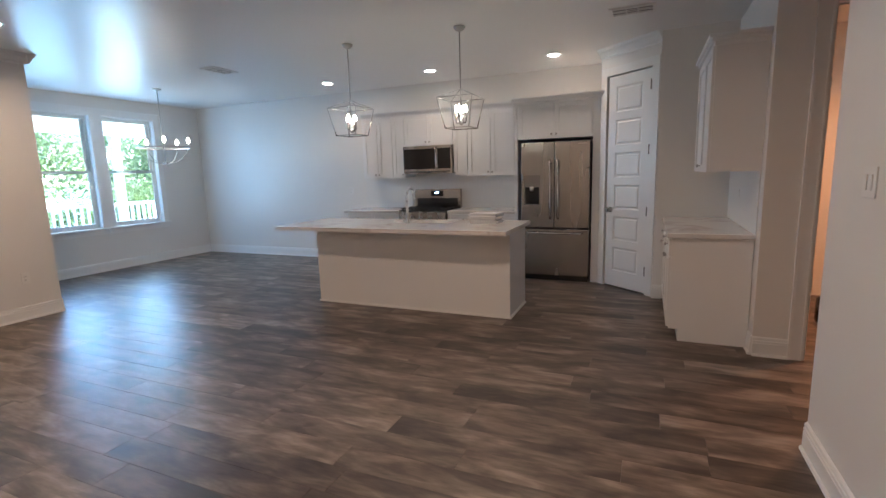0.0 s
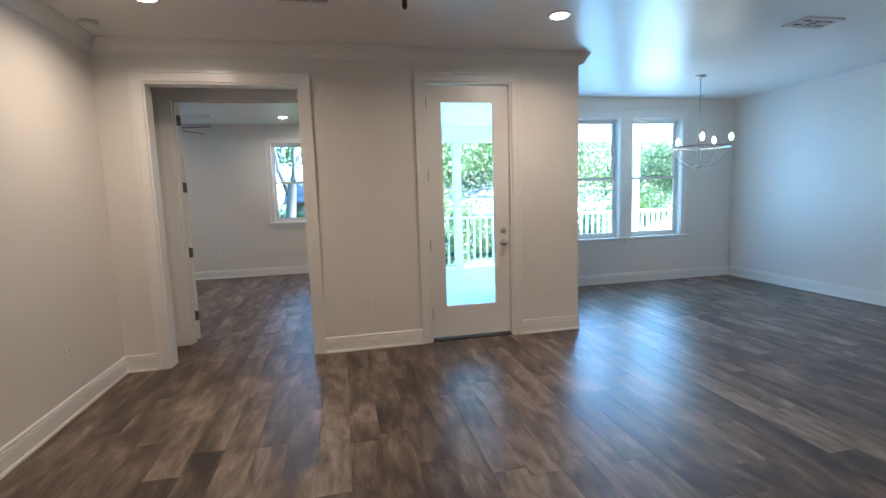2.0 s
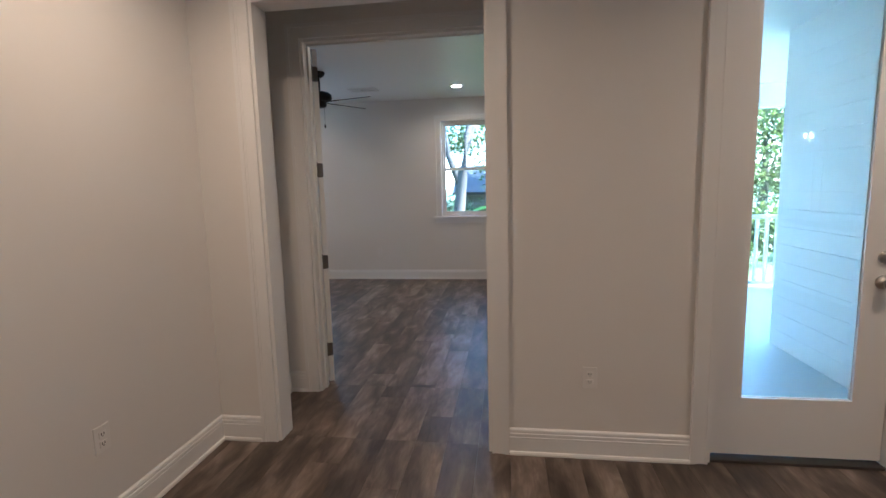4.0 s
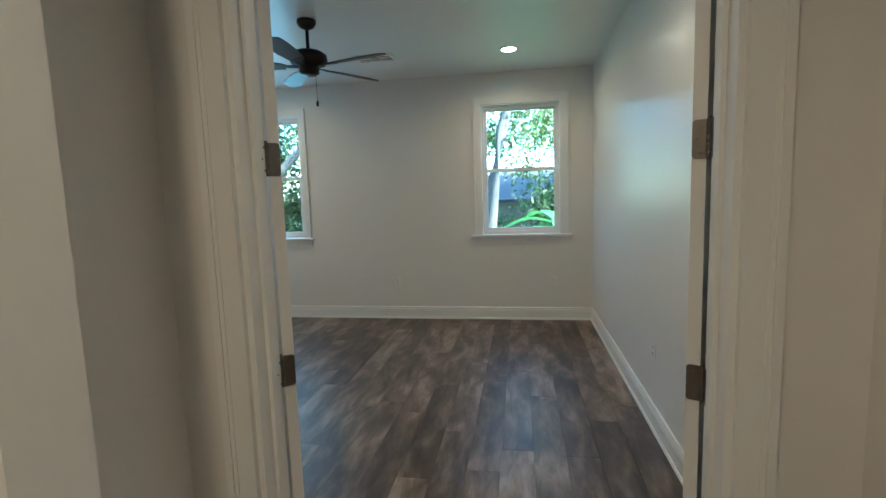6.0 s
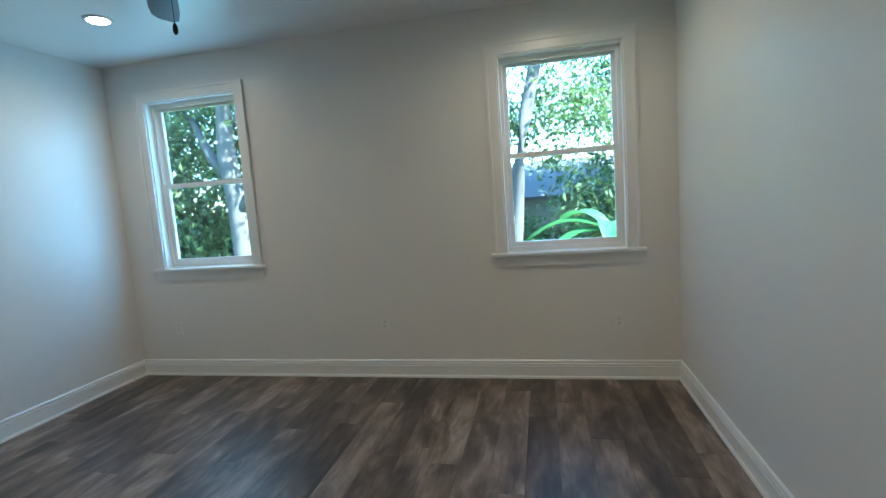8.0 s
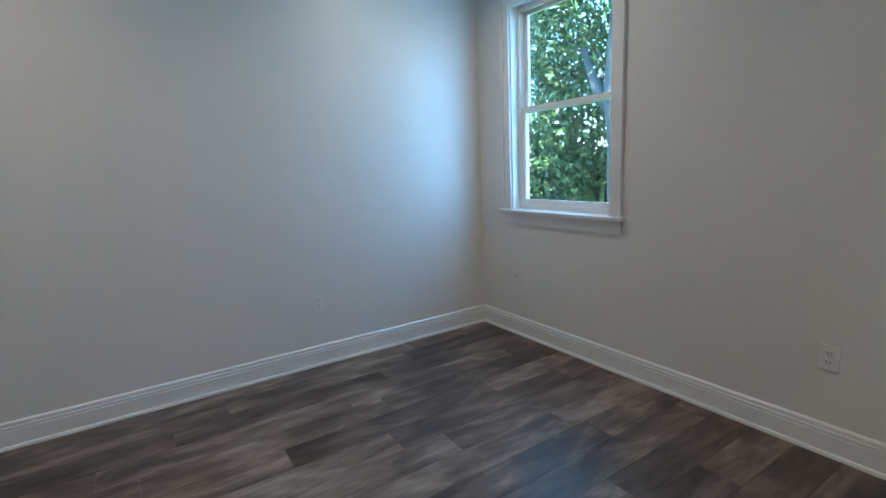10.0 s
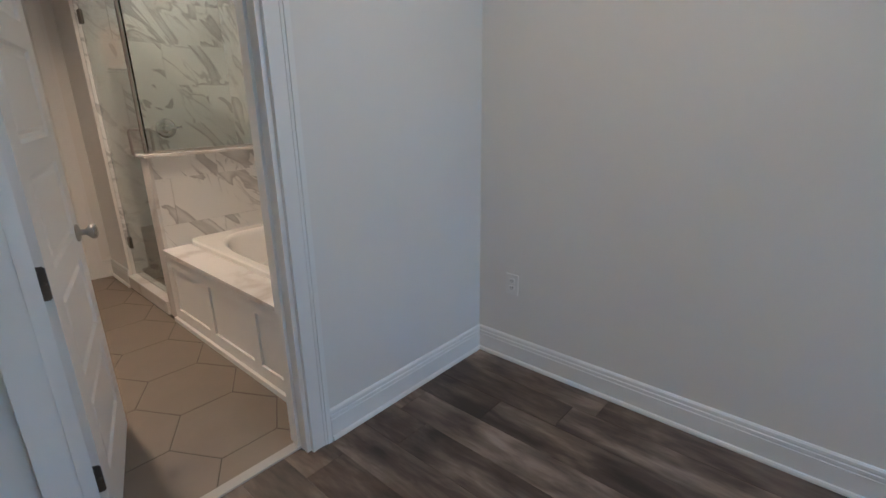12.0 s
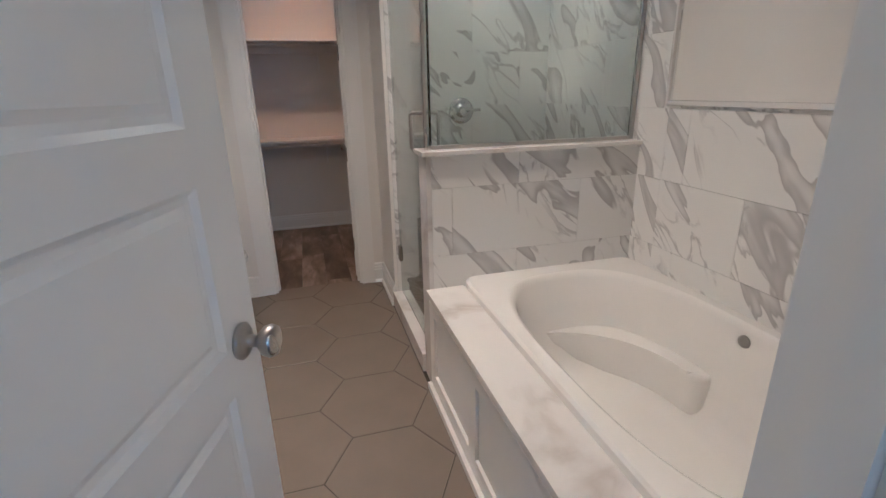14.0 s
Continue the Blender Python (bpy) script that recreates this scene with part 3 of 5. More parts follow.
# vestibule, bedroom, bath, closet
wall_y("wall_vestibule_west", 6.34, 6.88, -1.12, -1.0, CL)
wall_y("wall_bedroom_east", 6.34, 11.29, 0.79, 0.94, CB)
wall_x("wall_bedroom_south", -1.25, 0.79, 6.88, 7.01, CB, [(-0.775, 0.500, 0, DOORWAY)])
wall_x("wall_bath_north", -4.06, -1.25, 6.955, 7.08, CB, [(-2.750, -2.03, 0, DOORWAY)])
wall_y("wall_bedroom_west", 2.0, 11.29, -4.06, -3.91, CB)
wall_x("wall_bedroom_north", -3.91, 0.79, 11.14, 11.29, CB, [(-3.53, -2.63, 1.0, 2.47), (-0.445, 0.445, 1.0, 2.47)])
structure("ceiling_bedroom", boxes((-4.06, 0.94, 6.88, 11.29, CB, CB + 0.1)), CEIL)
structure("ceiling_vestibule", boxes((-1.12, 0.79, 6.34, 6.88, CL, CL + 0.1)), CEIL)
wall_x("wall_bath_south", -3.91, -1.25, 3.78, 3.90, CL, [(-2.72, -2.11, 0, DOORWAY)])
wall_x("wall_closet_back", -3.91, -1.25, 2.05, 2.18, CL)
structure("ceiling_bath", boxes((-4.06, -1.25, 2.05, 6.955, CL, CL + 0.1)), CEIL)
# a solid block behind the shower's valve wall
structure("wall_shower_back", boxes((-3.91, -2.885, 3.90, 4.36, 0, CL)), WALL)
structure("subfloor", boxes((-4.06, 7.01, -3.72, 6.34, -0.2, -0.012), (-4.06, 0.94, 6.34, 11.29, -0.2, -0.012), (3.0, 7.01, 6.34, 8.34, -0.2, -0.012)), JOINT)
structure("roof", boxes((-4.3, 7.3, -4.0, 11.5, 3.05, 3.2), (0.9, 9.5, 6.3, 11.0, 3.0, 3.05)), SHINGLE)

# trim
for p, q in (((-1.10, 6.20), (-1.10, -0.59)), ((-0.845, 6.20), (-1.10, 6.20)), ((1.503, 6.20), (0.585, 6.20)), ((3.15, 6.20), (2.533, 6.20)), ((3.15, 8.19), (3.15, 6.20)),
             ((6.86, 8.19), (3.15, 8.19)), ((6.86, 4.5), (6.86, 8.19)), ((-1.10, -0.59), (2.80, -0.59)), ((2.80, -0.59), (2.80, -3.6)), ((4.10, -0.798), (4.10, -0.58)), ((4.10, -0.58), (4.24, -0.58)),
             ((4.10, -3.6), (4.10, -1.9)), ((5.60, 0.0), (5.60, 0.10)), ((-0.868, 6.88), (-1.0, 6.88)), ((-1.0, 6.88), (-1.0, 6.34)), ((0.79, 6.34), (0.79, 6.88)), ((0.79, 6.88), (0.595, 6.88)),
             ((0.79, 7.01), (0.79, 11.14)), ((0.79, 11.14), (-3.91, 11.14)), ((-3.91, 11.14), (-3.91, 7.08)), ((-3.91, 7.08), (-2.85, 7.08)), ((-1.935, 7.08), (-1.25, 7.08)), ((-1.25, 7.01), (-0.868, 7.01)), ((0.595, 7.01), (0.79, 7.01)),
             ((-2.885, 4.36), (-2.885, 3.90)), ((-2.885, 3.90), (-2.815, 3.90)), ((-2.015, 3.90), (-1.3, 3.90)), ((-3.91, 2.18), (-1.25, 2.18))):
    baseboard(p, q)
for p, q in (((-1.10, 6.20), (-1.10, -0.59)), ((3.15, 6.20), (-1.10, 6.20)), ((3.15, 6.34), (3.15, 6.117)), ((-1.10, -0.59), (2.80, -0.59))):
    crown(p, q, CL)
casing("x", 6.20, -1, -0.75, 0.49, DOORWAY)
jamb("x", -0.75, 0.49, 6.20, 6.34, DOORWAY)
casing("x", 6.20, -1, 1.59, 2.445, 2.485, 0.086)
jamb("x", 1.59, 2.445, 6.202, 6.34, 2.485)
casing("x", 6.88, -1, -0.775, 0.500, DOORWAY)
jamb("x", -0.775, 0.500, 6.88, 7.01, DOORWAY, stop=(6.935, 6.970))
casing("x", 7.01, 1, -0.775, 0.500, DOORWAY)
casing("x", 7.08, 1, -2.750, -2.03, DOORWAY)
jamb("x", -2.750, -2.03, 6.955, 7.08, DOORWAY, stop=(6.996, 7.031))
casing("x", 3.90, 1, -2.72, -2.11, DOORWAY)
jamb("x", -2.72, -2.11, 3.78, 3.90, DOORWAY, stop=(3.822, 3.857))
casing("y", 4.10, -1, -1.72, -0.89, DOORWAY)
jamb("y", -1.72, -0.89, 4.10, 4.22, DOORWAY, stop=(4.145, 4.180))
structure("door_threshold", soften(boxes((-2.775, -2.03, 6.985, 7.035, -0.012, 0.008)), 0.003), surface("threshold_stone", (0.40, 0.38, 0.36), 0.4), "pale stone threshold")
structure("door_sill", boxes((1.61, 2.426, 6.205, 6.36, -0.012, 0.014)), JOINT, "dark metal door sill")

# doors and windows
door_leaf("door_1", pose(1.612, 6.262, 0.018), 0.811, 2.44, "white exterior door with a full glass pane, closed", glass=True, hand=-1)
part("deadbolt", lathe(bmesh.new(), [(0.030, 0), (0.030, -0.010), (0.022, -0.014), (0.006, -0.016)], 24, (0.746, -0.0175, 1.045), "y"), NICKEL, bpy.data.objects["door_1"])
door_leaf("door_2", pose(-0.742, 7.038, 0.0, 0, 0, 126.4), 0.60, 2.42, "white six-panel bedroom door leaf standing open", hand=1, opened=126)
door_leaf("door_3", pose(0.460, 7.036, 0.0, 0, 0, 63), 0.59, 2.42, "white six-panel bedroom door leaf open against the wall", hand=-1, opened=117)
door_leaf("door_4", pose(-2.072, 6.955, 0.0, 0, 0, 252.6), 0.695, 2.42, "white six-panel bathroom door standing half open", hand=1, opened=69)
door_leaf("door_5", PANTRY @ pose(0.70, 0.022, 0.0, 0, 0, 180), 0.60, 2.435, "white six-panel pantry door, closed", hand=1)
door_leaf("door_6", pose(-2.705, 3.765, 0.0, 0, 0, 262), 0.57, 2.42, "white closet door folded open into the closet", hand=-1, opened=98)
door_leaf("door_7", pose(4.235, -0.905, 0.0, 0, 0, 6), 0.78, 2.42, "white laundry door standing wide open", hand=1, opened=96)
bm = boxes((-0.005, 0.085, -0.016, 0.0, 0, 2.54), (0.715, 0.805, -0.016, 0.0, 0, 2.54), (0.085, 0.715, -0.016, 0.0, 2.45, 2.54))
bm.transform(PANTRY)
structure("trim", bm, TRIM)
a, b = PANTRY @ Vector((-0.02, 0, 0)), PANTRY @ Vector((0.83, 0, 0))
crown((b.x, b.y), (a.x, a.y), CL)
for nm, x0, x1, z0, z1, y in (("window_1", -3.53, -2.63, 1.0, 2.47, 11.14), ("window_2", -0.445, 0.445, 1.0, 2.47, 11.14)):
    window_casing(window(nm, x0, x1, z0, z1, y, 0.15), x0, x1, z0, z1, y)
for nm, x0, x1 in (("window_3", 4.03, 4.89), ("window_4", 5.08, 5.94)):
    window(nm, x0, x1, 0.70, 2.47, 8.19, 0.15)
structure("trim", boxes((3.94, 4.03, 8.174, 8.19, 0.70, 2.56), (4.89, 5.08, 8.174, 8.19, 0.70, 2.47), (5.94, 6.03, 8.174, 8.19, 0.70, 2.56), (4.03, 5.94, 8.174, 8.19, 2.47, 2.56), (3.92, 6.05, 8.166, 8.19, 2.56, 2.58)), TRIM)

# ---- lights and fixtures ----
for x, y, room in ((2.48, 5.24, "living"), (-0.36, 5.28, "living"), (2.48, 1.2, "living"), (-0.36, 1.2, "living"), (6.08, 4.53, "kitchen"), (6.08, 2.88, "kitchen"), (6.04, 1.25, "kitchen")):
    downlight(x, y, CL, room)
for x, y in ((-0.09, 10.31), (-3.0, 10.29), (-0.09, 8.0), (-3.0, 8.0)):
    downlight(x, y, CB, "bedroom")
# the shower's downlight is an unseen extra, added to brighten the stall
for x, y, room in ((-2.3, 5.6, "bath"), (-3.4, 4.80, "shower"), (-2.4, 3.0, "closet"), (5.2, -2.1, "laundry")):
    downlight(x, y, CL, room)
ceiling_vent(4.69, 5.13, CL)
ceiling_vent(0.62, 5.13, CL)
ceiling_vent(4.78, 0.35, CL, 90)
ceiling_vent(-1.37, 10.26, CB)
sd = thing("smoke_detector", pose(-0.92, 5.80, CL), "round white smoke detector on the ceiling", "smoke detector")
part("body", lathe(bmesh.new(), [(0.065, 0), (0.066, -0.02), (0.055, -0.034), (0.02, -0.038)], 28), PLASTIC, sd)
ceiling_fan(pose(1.0, 3.5, CL), 0.30, "dark bronze five-blade ceiling fan with pull chain", 12)
ceiling_fan(pose(-1.58, 9.20, CB), 0.30, "dark bronze five-blade ceiling fan with pull chain, hanging in the bedroom", -15, 0.19)


def pendant(x, y):
    p = thing("pendant_lamp", pose(x, y, CL), "brushed nickel open cage pendant with four lit candle bulbs", "pendant lamp", "pendants over the island")
    part("canopy", lathe(bmesh.new(), [(0.055, 0), (0.056, -0.012), (0.035, -0.035), (0.010, -0.045)], 24), NICKEL, p)
    part("chain", tube(bmesh.new(), [(0, 0, -0.04), (0, 0, -0.58)], 0.006, 8), NICKEL, p)
    top, bot, zt, zb, za = 0.176, 0.120, -0.645, -0.925, -0.56
    sq = [(-1, -1), (1, -1), (1, 1), (-1, 1)]
    bm = bmesh.new()
    for k in range(4):
        (a, b), (c, d) = sq[k], sq[(k + 1) % 4]
        tube(bm, [(a * top, b * top, zt), (c * top, d * top, zt)], 0.0052, 6)
        tube(bm, [(a * bot, b * bot, zb), (c * bot, d * bot, zb)], 0.0052, 6)
        tube(bm, [(a * top, b * top, zt), (a * bot, b * bot, zb)], 0.0052, 6)
        tube(bm, [(a * top, b * top, zt), (0, 0, za)], 0.0045, 6)
    part("cage", bm, NICKEL, p)
    part("stem", lathe(bmesh.new(), [(0.006, za), (0.006, -0.86), (0.018, -0.865), (0.022, -0.885), (0.008, -0.90)], 14), NICKEL, p)
    for a, b in ((1, 0), (0, 1), (-1, 0), (0, -1)):
        part("candle_arm", tube(bmesh.new(), [(0, 0, -0.875), (a * 0.045, b * 0.045, -0.875), (a * 0.05, b * 0.05, -0.865), (a * 0.05, b * 0.05, -0.775)], 0.009, 10), NICKEL, p)
        part("bulb", lathe(bmesh.new(), [(0.008, -0.775), (0.0135, -0.755), (0.013, -0.742), (0.006, -0.718), (0.002, -0.706)], 14, (a * 0.05, b * 0.05, 0)), BULB, p)


pendant(4.50, 3.10)
pendant(4.50, 1.85)


def chandelier(x, y):
    c = thing("chandelier", pose(x, y, CL), "polished nickel ring chandelier with five lit candle bulbs", "chandelier")
    part("canopy", lathe(bmesh.new(), [(0.062, 0), (0.062, -0.012), (0.02, -0.022), (0.008, -0.03)], 24), NICKEL, c)
    part("rod", lathe(bmesh.new(), [(0.0055, -0.02), (0.0055, -1.08)], 10), NICKEL, c)
    R, zr, zb = 0.355, -0.85, -1.09
    bm = bmesh.new()
    n = 48
    for k in range(n):
        a0, a1 = k * math.tau / n, (k + 1) * math.tau / n
        vs = [bm.verts.new((r * math.cos(a), r * math.sin(a), zr + h)) for a in (a0, a1) for r, h in ((R, -0.011), (R, 0.011), (R - 0.005, 0.011), (R - 0.005, -0.011))]
        for i in range(4):
            bm.faces.new((vs[i], vs[(i + 1) % 4], vs[4 + (i + 1) % 4], vs[4 + i]))
    part("ring", bm, NICKEL, c)
    part("hub", lathe(bmesh.new(), [(0.012, zb + 0.03), (0.035, zb + 0.02), (0.037, zb - 0.01), (0.012, zb - 0.018)], 20), NICKEL, c)
    for i in range(5):
        a = radians(20 + 72 * i)
        u, v = math.cos(a), math.sin(a)
        pts = [(u * r, v * r, z) for r, z in ((0.03, zb), (0.14, zb + 0.02), (0.24, zb + 0.075), (0.31, zb + 0.155), (R - 0.01, zr), (R - 0.01, zr + 0.06))]
        part("arm", tube(bmesh.new(), pts, 0.0055, 8), NICKEL, c)
        part("bulb", lathe(bmesh.new(), [(0.010, zr + 0.06), (0.023, zr + 0.09), (0.022, zr + 0.11), (0.010, zr + 0.135), (0.002, zr + 0.142)], 14, (u * (R - 0.01), v * (R - 0.01), 0)), BULB, c)


chandelier(5.12, 6.88)
for m, lab, tg, w in ((pose(1.0, 6.20, 0.44), "white duplex outlet on the living room wall", 0, 0.075), (pose(2.85, 6.20, 0.44), "white duplex outlet beside the glass door", 0, 0.075),
                      (pose(2.595, 6.20, 1.35), "white double light switch beside the glass door", 2, 0.11), (pose(-1.10, 5.40, 0.44, 0, 0, 90), "white duplex outlet low on the wall", 0, 0.075),
                      (pose(2.39, -0.59, 1.33, 0, 0, 180), "white light switch near the hall corner", 2, 0.118),
                      (pose(-1.48, 11.14, 0.45), "white duplex outlet between the bedroom windows", 0, 0.075), (pose(0.36, 11.14, 0.45), "white duplex outlet under the window", 0, 0.075),
                      (pose(-3.48, 11.14, 0.45), "white duplex outlet under the window", 0, 0.075), (pose(-3.91, 9.67, 0.45, 0, 0, 90), "white duplex outlet on the bedroom side wall", 0, 0.075),
                      (pose(0.79, 8.64, 0.48, 0, 0, -90), "white duplex outlet on the bedroom side wall", 0, 0.075), (pose(-3.91, 7.30, 0.45, 0, 0, 90), "white duplex outlet near the bathroom door", 0, 0.075),
                      (pose(6.86, 4.75, 1.16, 0, 0, -90), "white outlet above the counter", 0, 0.075), (pose(5.0, -0.58, 1.16, 0, 0, 180), "white outlet above the bar counter", 0, 0.075)):
    plate("wall_outlet" if not tg else "light_switch", m, lab, tg, w)


# ---- kitchen ----
def shaker(bm, x, y0, y1, z0, z1, s=-1):
    """A framed door front facing -x at plane x."""
    f = 0.057
    if min(y1 - y0, z1 - z0) < 0.2:
        f = 0.035
    for a, b, lo, hi in ((y0, y0 + f, z0, z1), (y1 - f, y1, z0, z1), (y0 + f, y1 - f, z0, z0 + f), (y0 + f, y1 - f, z1 - f, z1)):
        box(bm, x - 0.020, x - 0.001, a, b, lo, hi)
    box(bm, x - 0.008, x - 0.0012, y0 + f, y1 - f, z0 + f, z1 - f)
    return bm


def pull(parent, x, y, z):
    part("knob", lathe(bmesh.new(), [(0.005, 0), (0.005, -0.012), (0.013, -0.018), (0.014, -0.026), (0.006, -0.029)], 14, (x - 0.020, y, z), "x"), NICKEL, parent)


def cabinet(name, x0, x1, y0, y1, z0, z1, fronts, label, m=None, toe=False):
    """A cabinet facing -x. fronts: (y0, y1, z0, z1, knob y, knob z)."""
    c = thing(name, m or pose(0, 0, 0), label, "cabinet", "kitchen cabinets")
    bx = [(x0, x1, y0, y1, z0 + (0.10 if toe else 0), z1)]
    if toe:
        bx.append((x0 + 0.07, x1, y0 + 0.001, y1 - 0.001, z0, z0 + 0.1))
    part("body", boxes(*bx), CABINET, c)
    for a, b, lo, hi, ky, kz in fronts:
        d = part("cabinet_door" if hi - lo > 0.25 else "drawer_front", shaker(bmesh.new(), x0, a, b, lo, hi), CABINET, c)
        if ky is not None:
            pull(d, x0, ky, kz)
    return c


U0, U1, G = 1.36, 2.255, 0.0035
def two_doors(y0, y1, z0, z1, kz):
    m = (y0 + y1) / 2
    return [(y0 + G, m - G, z0, z1, m - 0.03, kz), (m + G, y1 - G, z0, z1, m + 0.03, kz)]


cabinet("wall_cabinet", 6.53, 6.858, 3.745, 4.265, U0, U1, two_doors(3.745, 4.265, U0, U1, U0 + 0.05), "white shaker wall cabinet with two doors")
cabinet("wall_cabinet", 6.53, 6.858, 3.535, 3.743, U0, U1, [(3.537, 3.741, U0, U1, 3.56, U0 + 0.05)], "narrow white shaker wall cabinet")
cabinet("wall_cabinet", 6.53, 6.858, 2.752, 3.533, 1.815, U1, two_doors(2.752, 3.533, 1.815, U1, 1.865), "short white wall cabinet above the microwave")
cabinet("wall_cabinet", 6.53, 6.858, 2.535, 2.750, U0, U1, [(2.537, 2.748, U0, U1, 2.725, U0 + 0.05)], "narrow white shaker wall cabinet")
cabinet("wall_cabinet", 6.53, 6.858, 1.855, 2.533, U0, U1, two_doors(1.855, 2.533, U0, U1, U0 + 0.05), "white shaker wall cabinet with two doors")
cabinet("wall_cabinet", 6.19, 6.858, 0.80, 1.72, 1.80, 2.235, two_doors(0.80, 1.72, 1.80, 2.235, 1.85), "deep white cabinet above the refrigerator")
for y0, y1 in ((0.70, 0.798), (1.722, 1.765)):
    p = thing("tall_cabinet_end", pose(0, 0, 0), "tall white cabinet end beside the refrigerator", "cabinet")
    part("side", boxes((6.17, 6.858, y0, y1, 0, 2.235)), CABINET, p)
CROWNP = [(0, 0), (0.012, 0), (0.016, 0.02), (0.045, 0.055), (0.05, 0.075), (0, 0.075)]
run("trim", (6.51, 4.265), (6.51, 1.80), [(-o, 2.257 + z) for o, z in CROWNP], CABINET)
run("trim", (6.168, 1.79), (6.168, 0.67), [(-o, 2.237 + z) for o, z in CROWNP], CABINET)
structure("trim", boxes((6.51, 6.858, 1.79, 4.265, 2.256, 2.31), (6.168, 6.858, 0.69, 1.79, 2.236, 2.30)), CABINET)
structure("backsplash", boxes((6.850, 6.8595, 1.77, 4.45, 0.887, 1.358)), surface("backsplash_tile", (0.78, 0.77, 0.75), 0.18, var=0.02), "plain glossy white backsplash")


def base_fronts(y0, y1, n):
    out, w = [], (y1 - y0) / n
    for i in range(n):
        a, b = y0 + i * w + G, y0 + (i + 1) * w - G
        out += [(a, b, 0.70, 0.838, (a + b) / 2, 0.77), (a, b, 0.115, 0.69, a + 0.04 if i % 2 else b - 0.04, 0.64)]
    return out


cabinet("base_cabinet", 6.25, 6.858, 3.53, 4.45, 0, 0.845, base_fronts(3.53, 4.45, 2), "white shaker base cabinet with drawers", toe=True)
cabinet("base_cabinet", 6.25, 6.858, 1.77, 2.748, 0, 0.845, base_fronts(1.77, 2.748, 2), "white shaker base cabinet with drawers", toe=True)


def worktop(label, *b):
    w = thing("countertop", pose(0, 0, 0), label, "countertop", "stone countertops")
    part("slab", soften(boxes(b), 0.004), QUARTZ, w)


worktop("pale veined stone countertop beside the range", 6.215, 6.858, 3.527, 4.48, 0.847, 0.885)
worktop("pale veined stone countertop beside the refrigerator", 6.215, 6.858, 1.768, 2.75, 0.847, 0.885)

# island
isl = thing("kitchen_island", pose(0, 0, 0), "white painted kitchen island with plain panels", "kitchen island")
part("body", boxes((4.415, 5.01, 1.365, 3.58, 0.0, 0.845)), CABINET, isl)
part("front_panel", boxes((4.402, 4.415, 1.352, 3.59, 0.0, 0.845)), CABINET, isl)
part("end_panel", boxes((4.4155, 5.012, 1.352, 1.3645, 0.0, 0.845)), CABINET, isl)
part("shoe_moulding", boxes((4.388, 4.4015, 1.340, 3.60, 0.0, 0.018), (4.4016, 5.012, 1.339, 1.3515, 0.0, 0.018)), TRIM, isl)
for fr in base_fronts(1.37, 3.58, 4):
    a, b, lo, hi, ky, kz = fr
    bm = shaker(bmesh.new(), -5.011, -b, -a, lo, hi)
    bm.transform(Matrix.Rotation(math.pi, 4, "Z"))
    part("cabinet_door", bm, CABINET, isl)
SX0, SX1, SY0, SY1 = 4.70, 5.00, 2.10, 2.80
top = thing("island_countertop", pose(0, 0, 0), "pale veined stone island countertop with sink cutout", "countertop", "stone countertops")
part("slab", boxes((4.12, SX0, 1.31, 3.93, 0.847, 0.885), (SX1, 5.08, 1.31, 3.93, 0.847, 0.885), (SX0, SX1, 1.31, SY0, 0.847, 0.885), (SX0, SX1, SY1, 3.93, 0.847, 0.885)), QUARTZ, top)
snk = thing("sink", pose(0, 0, 0), "undermount stainless steel kitchen sink", "sink")
part("basin", boxes((SX0 - 0.01, SX1 + 0.01, SY0 - 0.01, SY1 + 0.01, 0.65, 0.66), (SX0 - 0.012, SX0 - 0.002, SY0, SY1, 0.66, 0.8465), (SX1 + 0.002, SX1 + 0.012, SY0, SY1, 0.66, 0.8465), (SX0, SX1, SY0 - 0.012, SY0 - 0.002, 0.66, 0.8465), (SX0, SX1, SY1 + 0.002, SY1 + 0.012, 0.66, 0.8465)), STEEL, snk)
part("drain", lathe(bmesh.new(), [(0.045, 0.661), (0.04, 0.664), (0.01, 0.663)], 20, (4.85, 2.45, 0)), CHROME, snk)
fc = thing("faucet", pose(4.64, 2.55, 0.885), "brushed nickel gooseneck kitchen faucet on the island", "faucet")
part("base", lathe(bmesh.new(), [(0.027, 0), (0.027, 0.008), (0.019, 0.016), (0.019, 0.10), (0.014, 0.12)], 20), NICKEL, fc)
arc = [(0, 0, 0.11), (0, 0, 0.29)] + [(0.085 - 0.085 * math.cos(k * math.pi / 8), 0, 0.29 + 0.085 * math.sin(k * math.pi / 8)) for k in range(1, 9)] + [(0.172, 0, 0.25)]
part("spout", tube(bmesh.new(), arc, 0.0155, 12), CHROME, fc)
part("spray_head", lathe(bmesh.new(), [(0.013, 0.255), (0.017, 0.23), (0.018, 0.18), (0.014, 0.17)], 16, (0.172, 0, 0)), NICKEL, fc)
part("lever", tube(bmesh.new(), [(0, 0.015, 0.07), (0, 0.05, 0.085), (0, 0.06, 0.13)], 0.007, 8), NICKEL, fc)
rng = random.Random(4)
pk = thing("paper_stack", pose(4.80, 1.72, 0.8855), "stack of white papers and manuals in plastic sleeves", "papers")
for i in range(7):
    bm = soften(boxes((-0.11, 0.11, -0.15, 0.15, i * 0.015, i * 0.015 + 0.0145)), 0.003)
    bm.transform(pose(rng.uniform(-.015, .015), rng.uniform(-.02, .02), 0, 0, 0, rng.uniform(-9, 9)))
    part("booklet", bm, PAPER, pk)

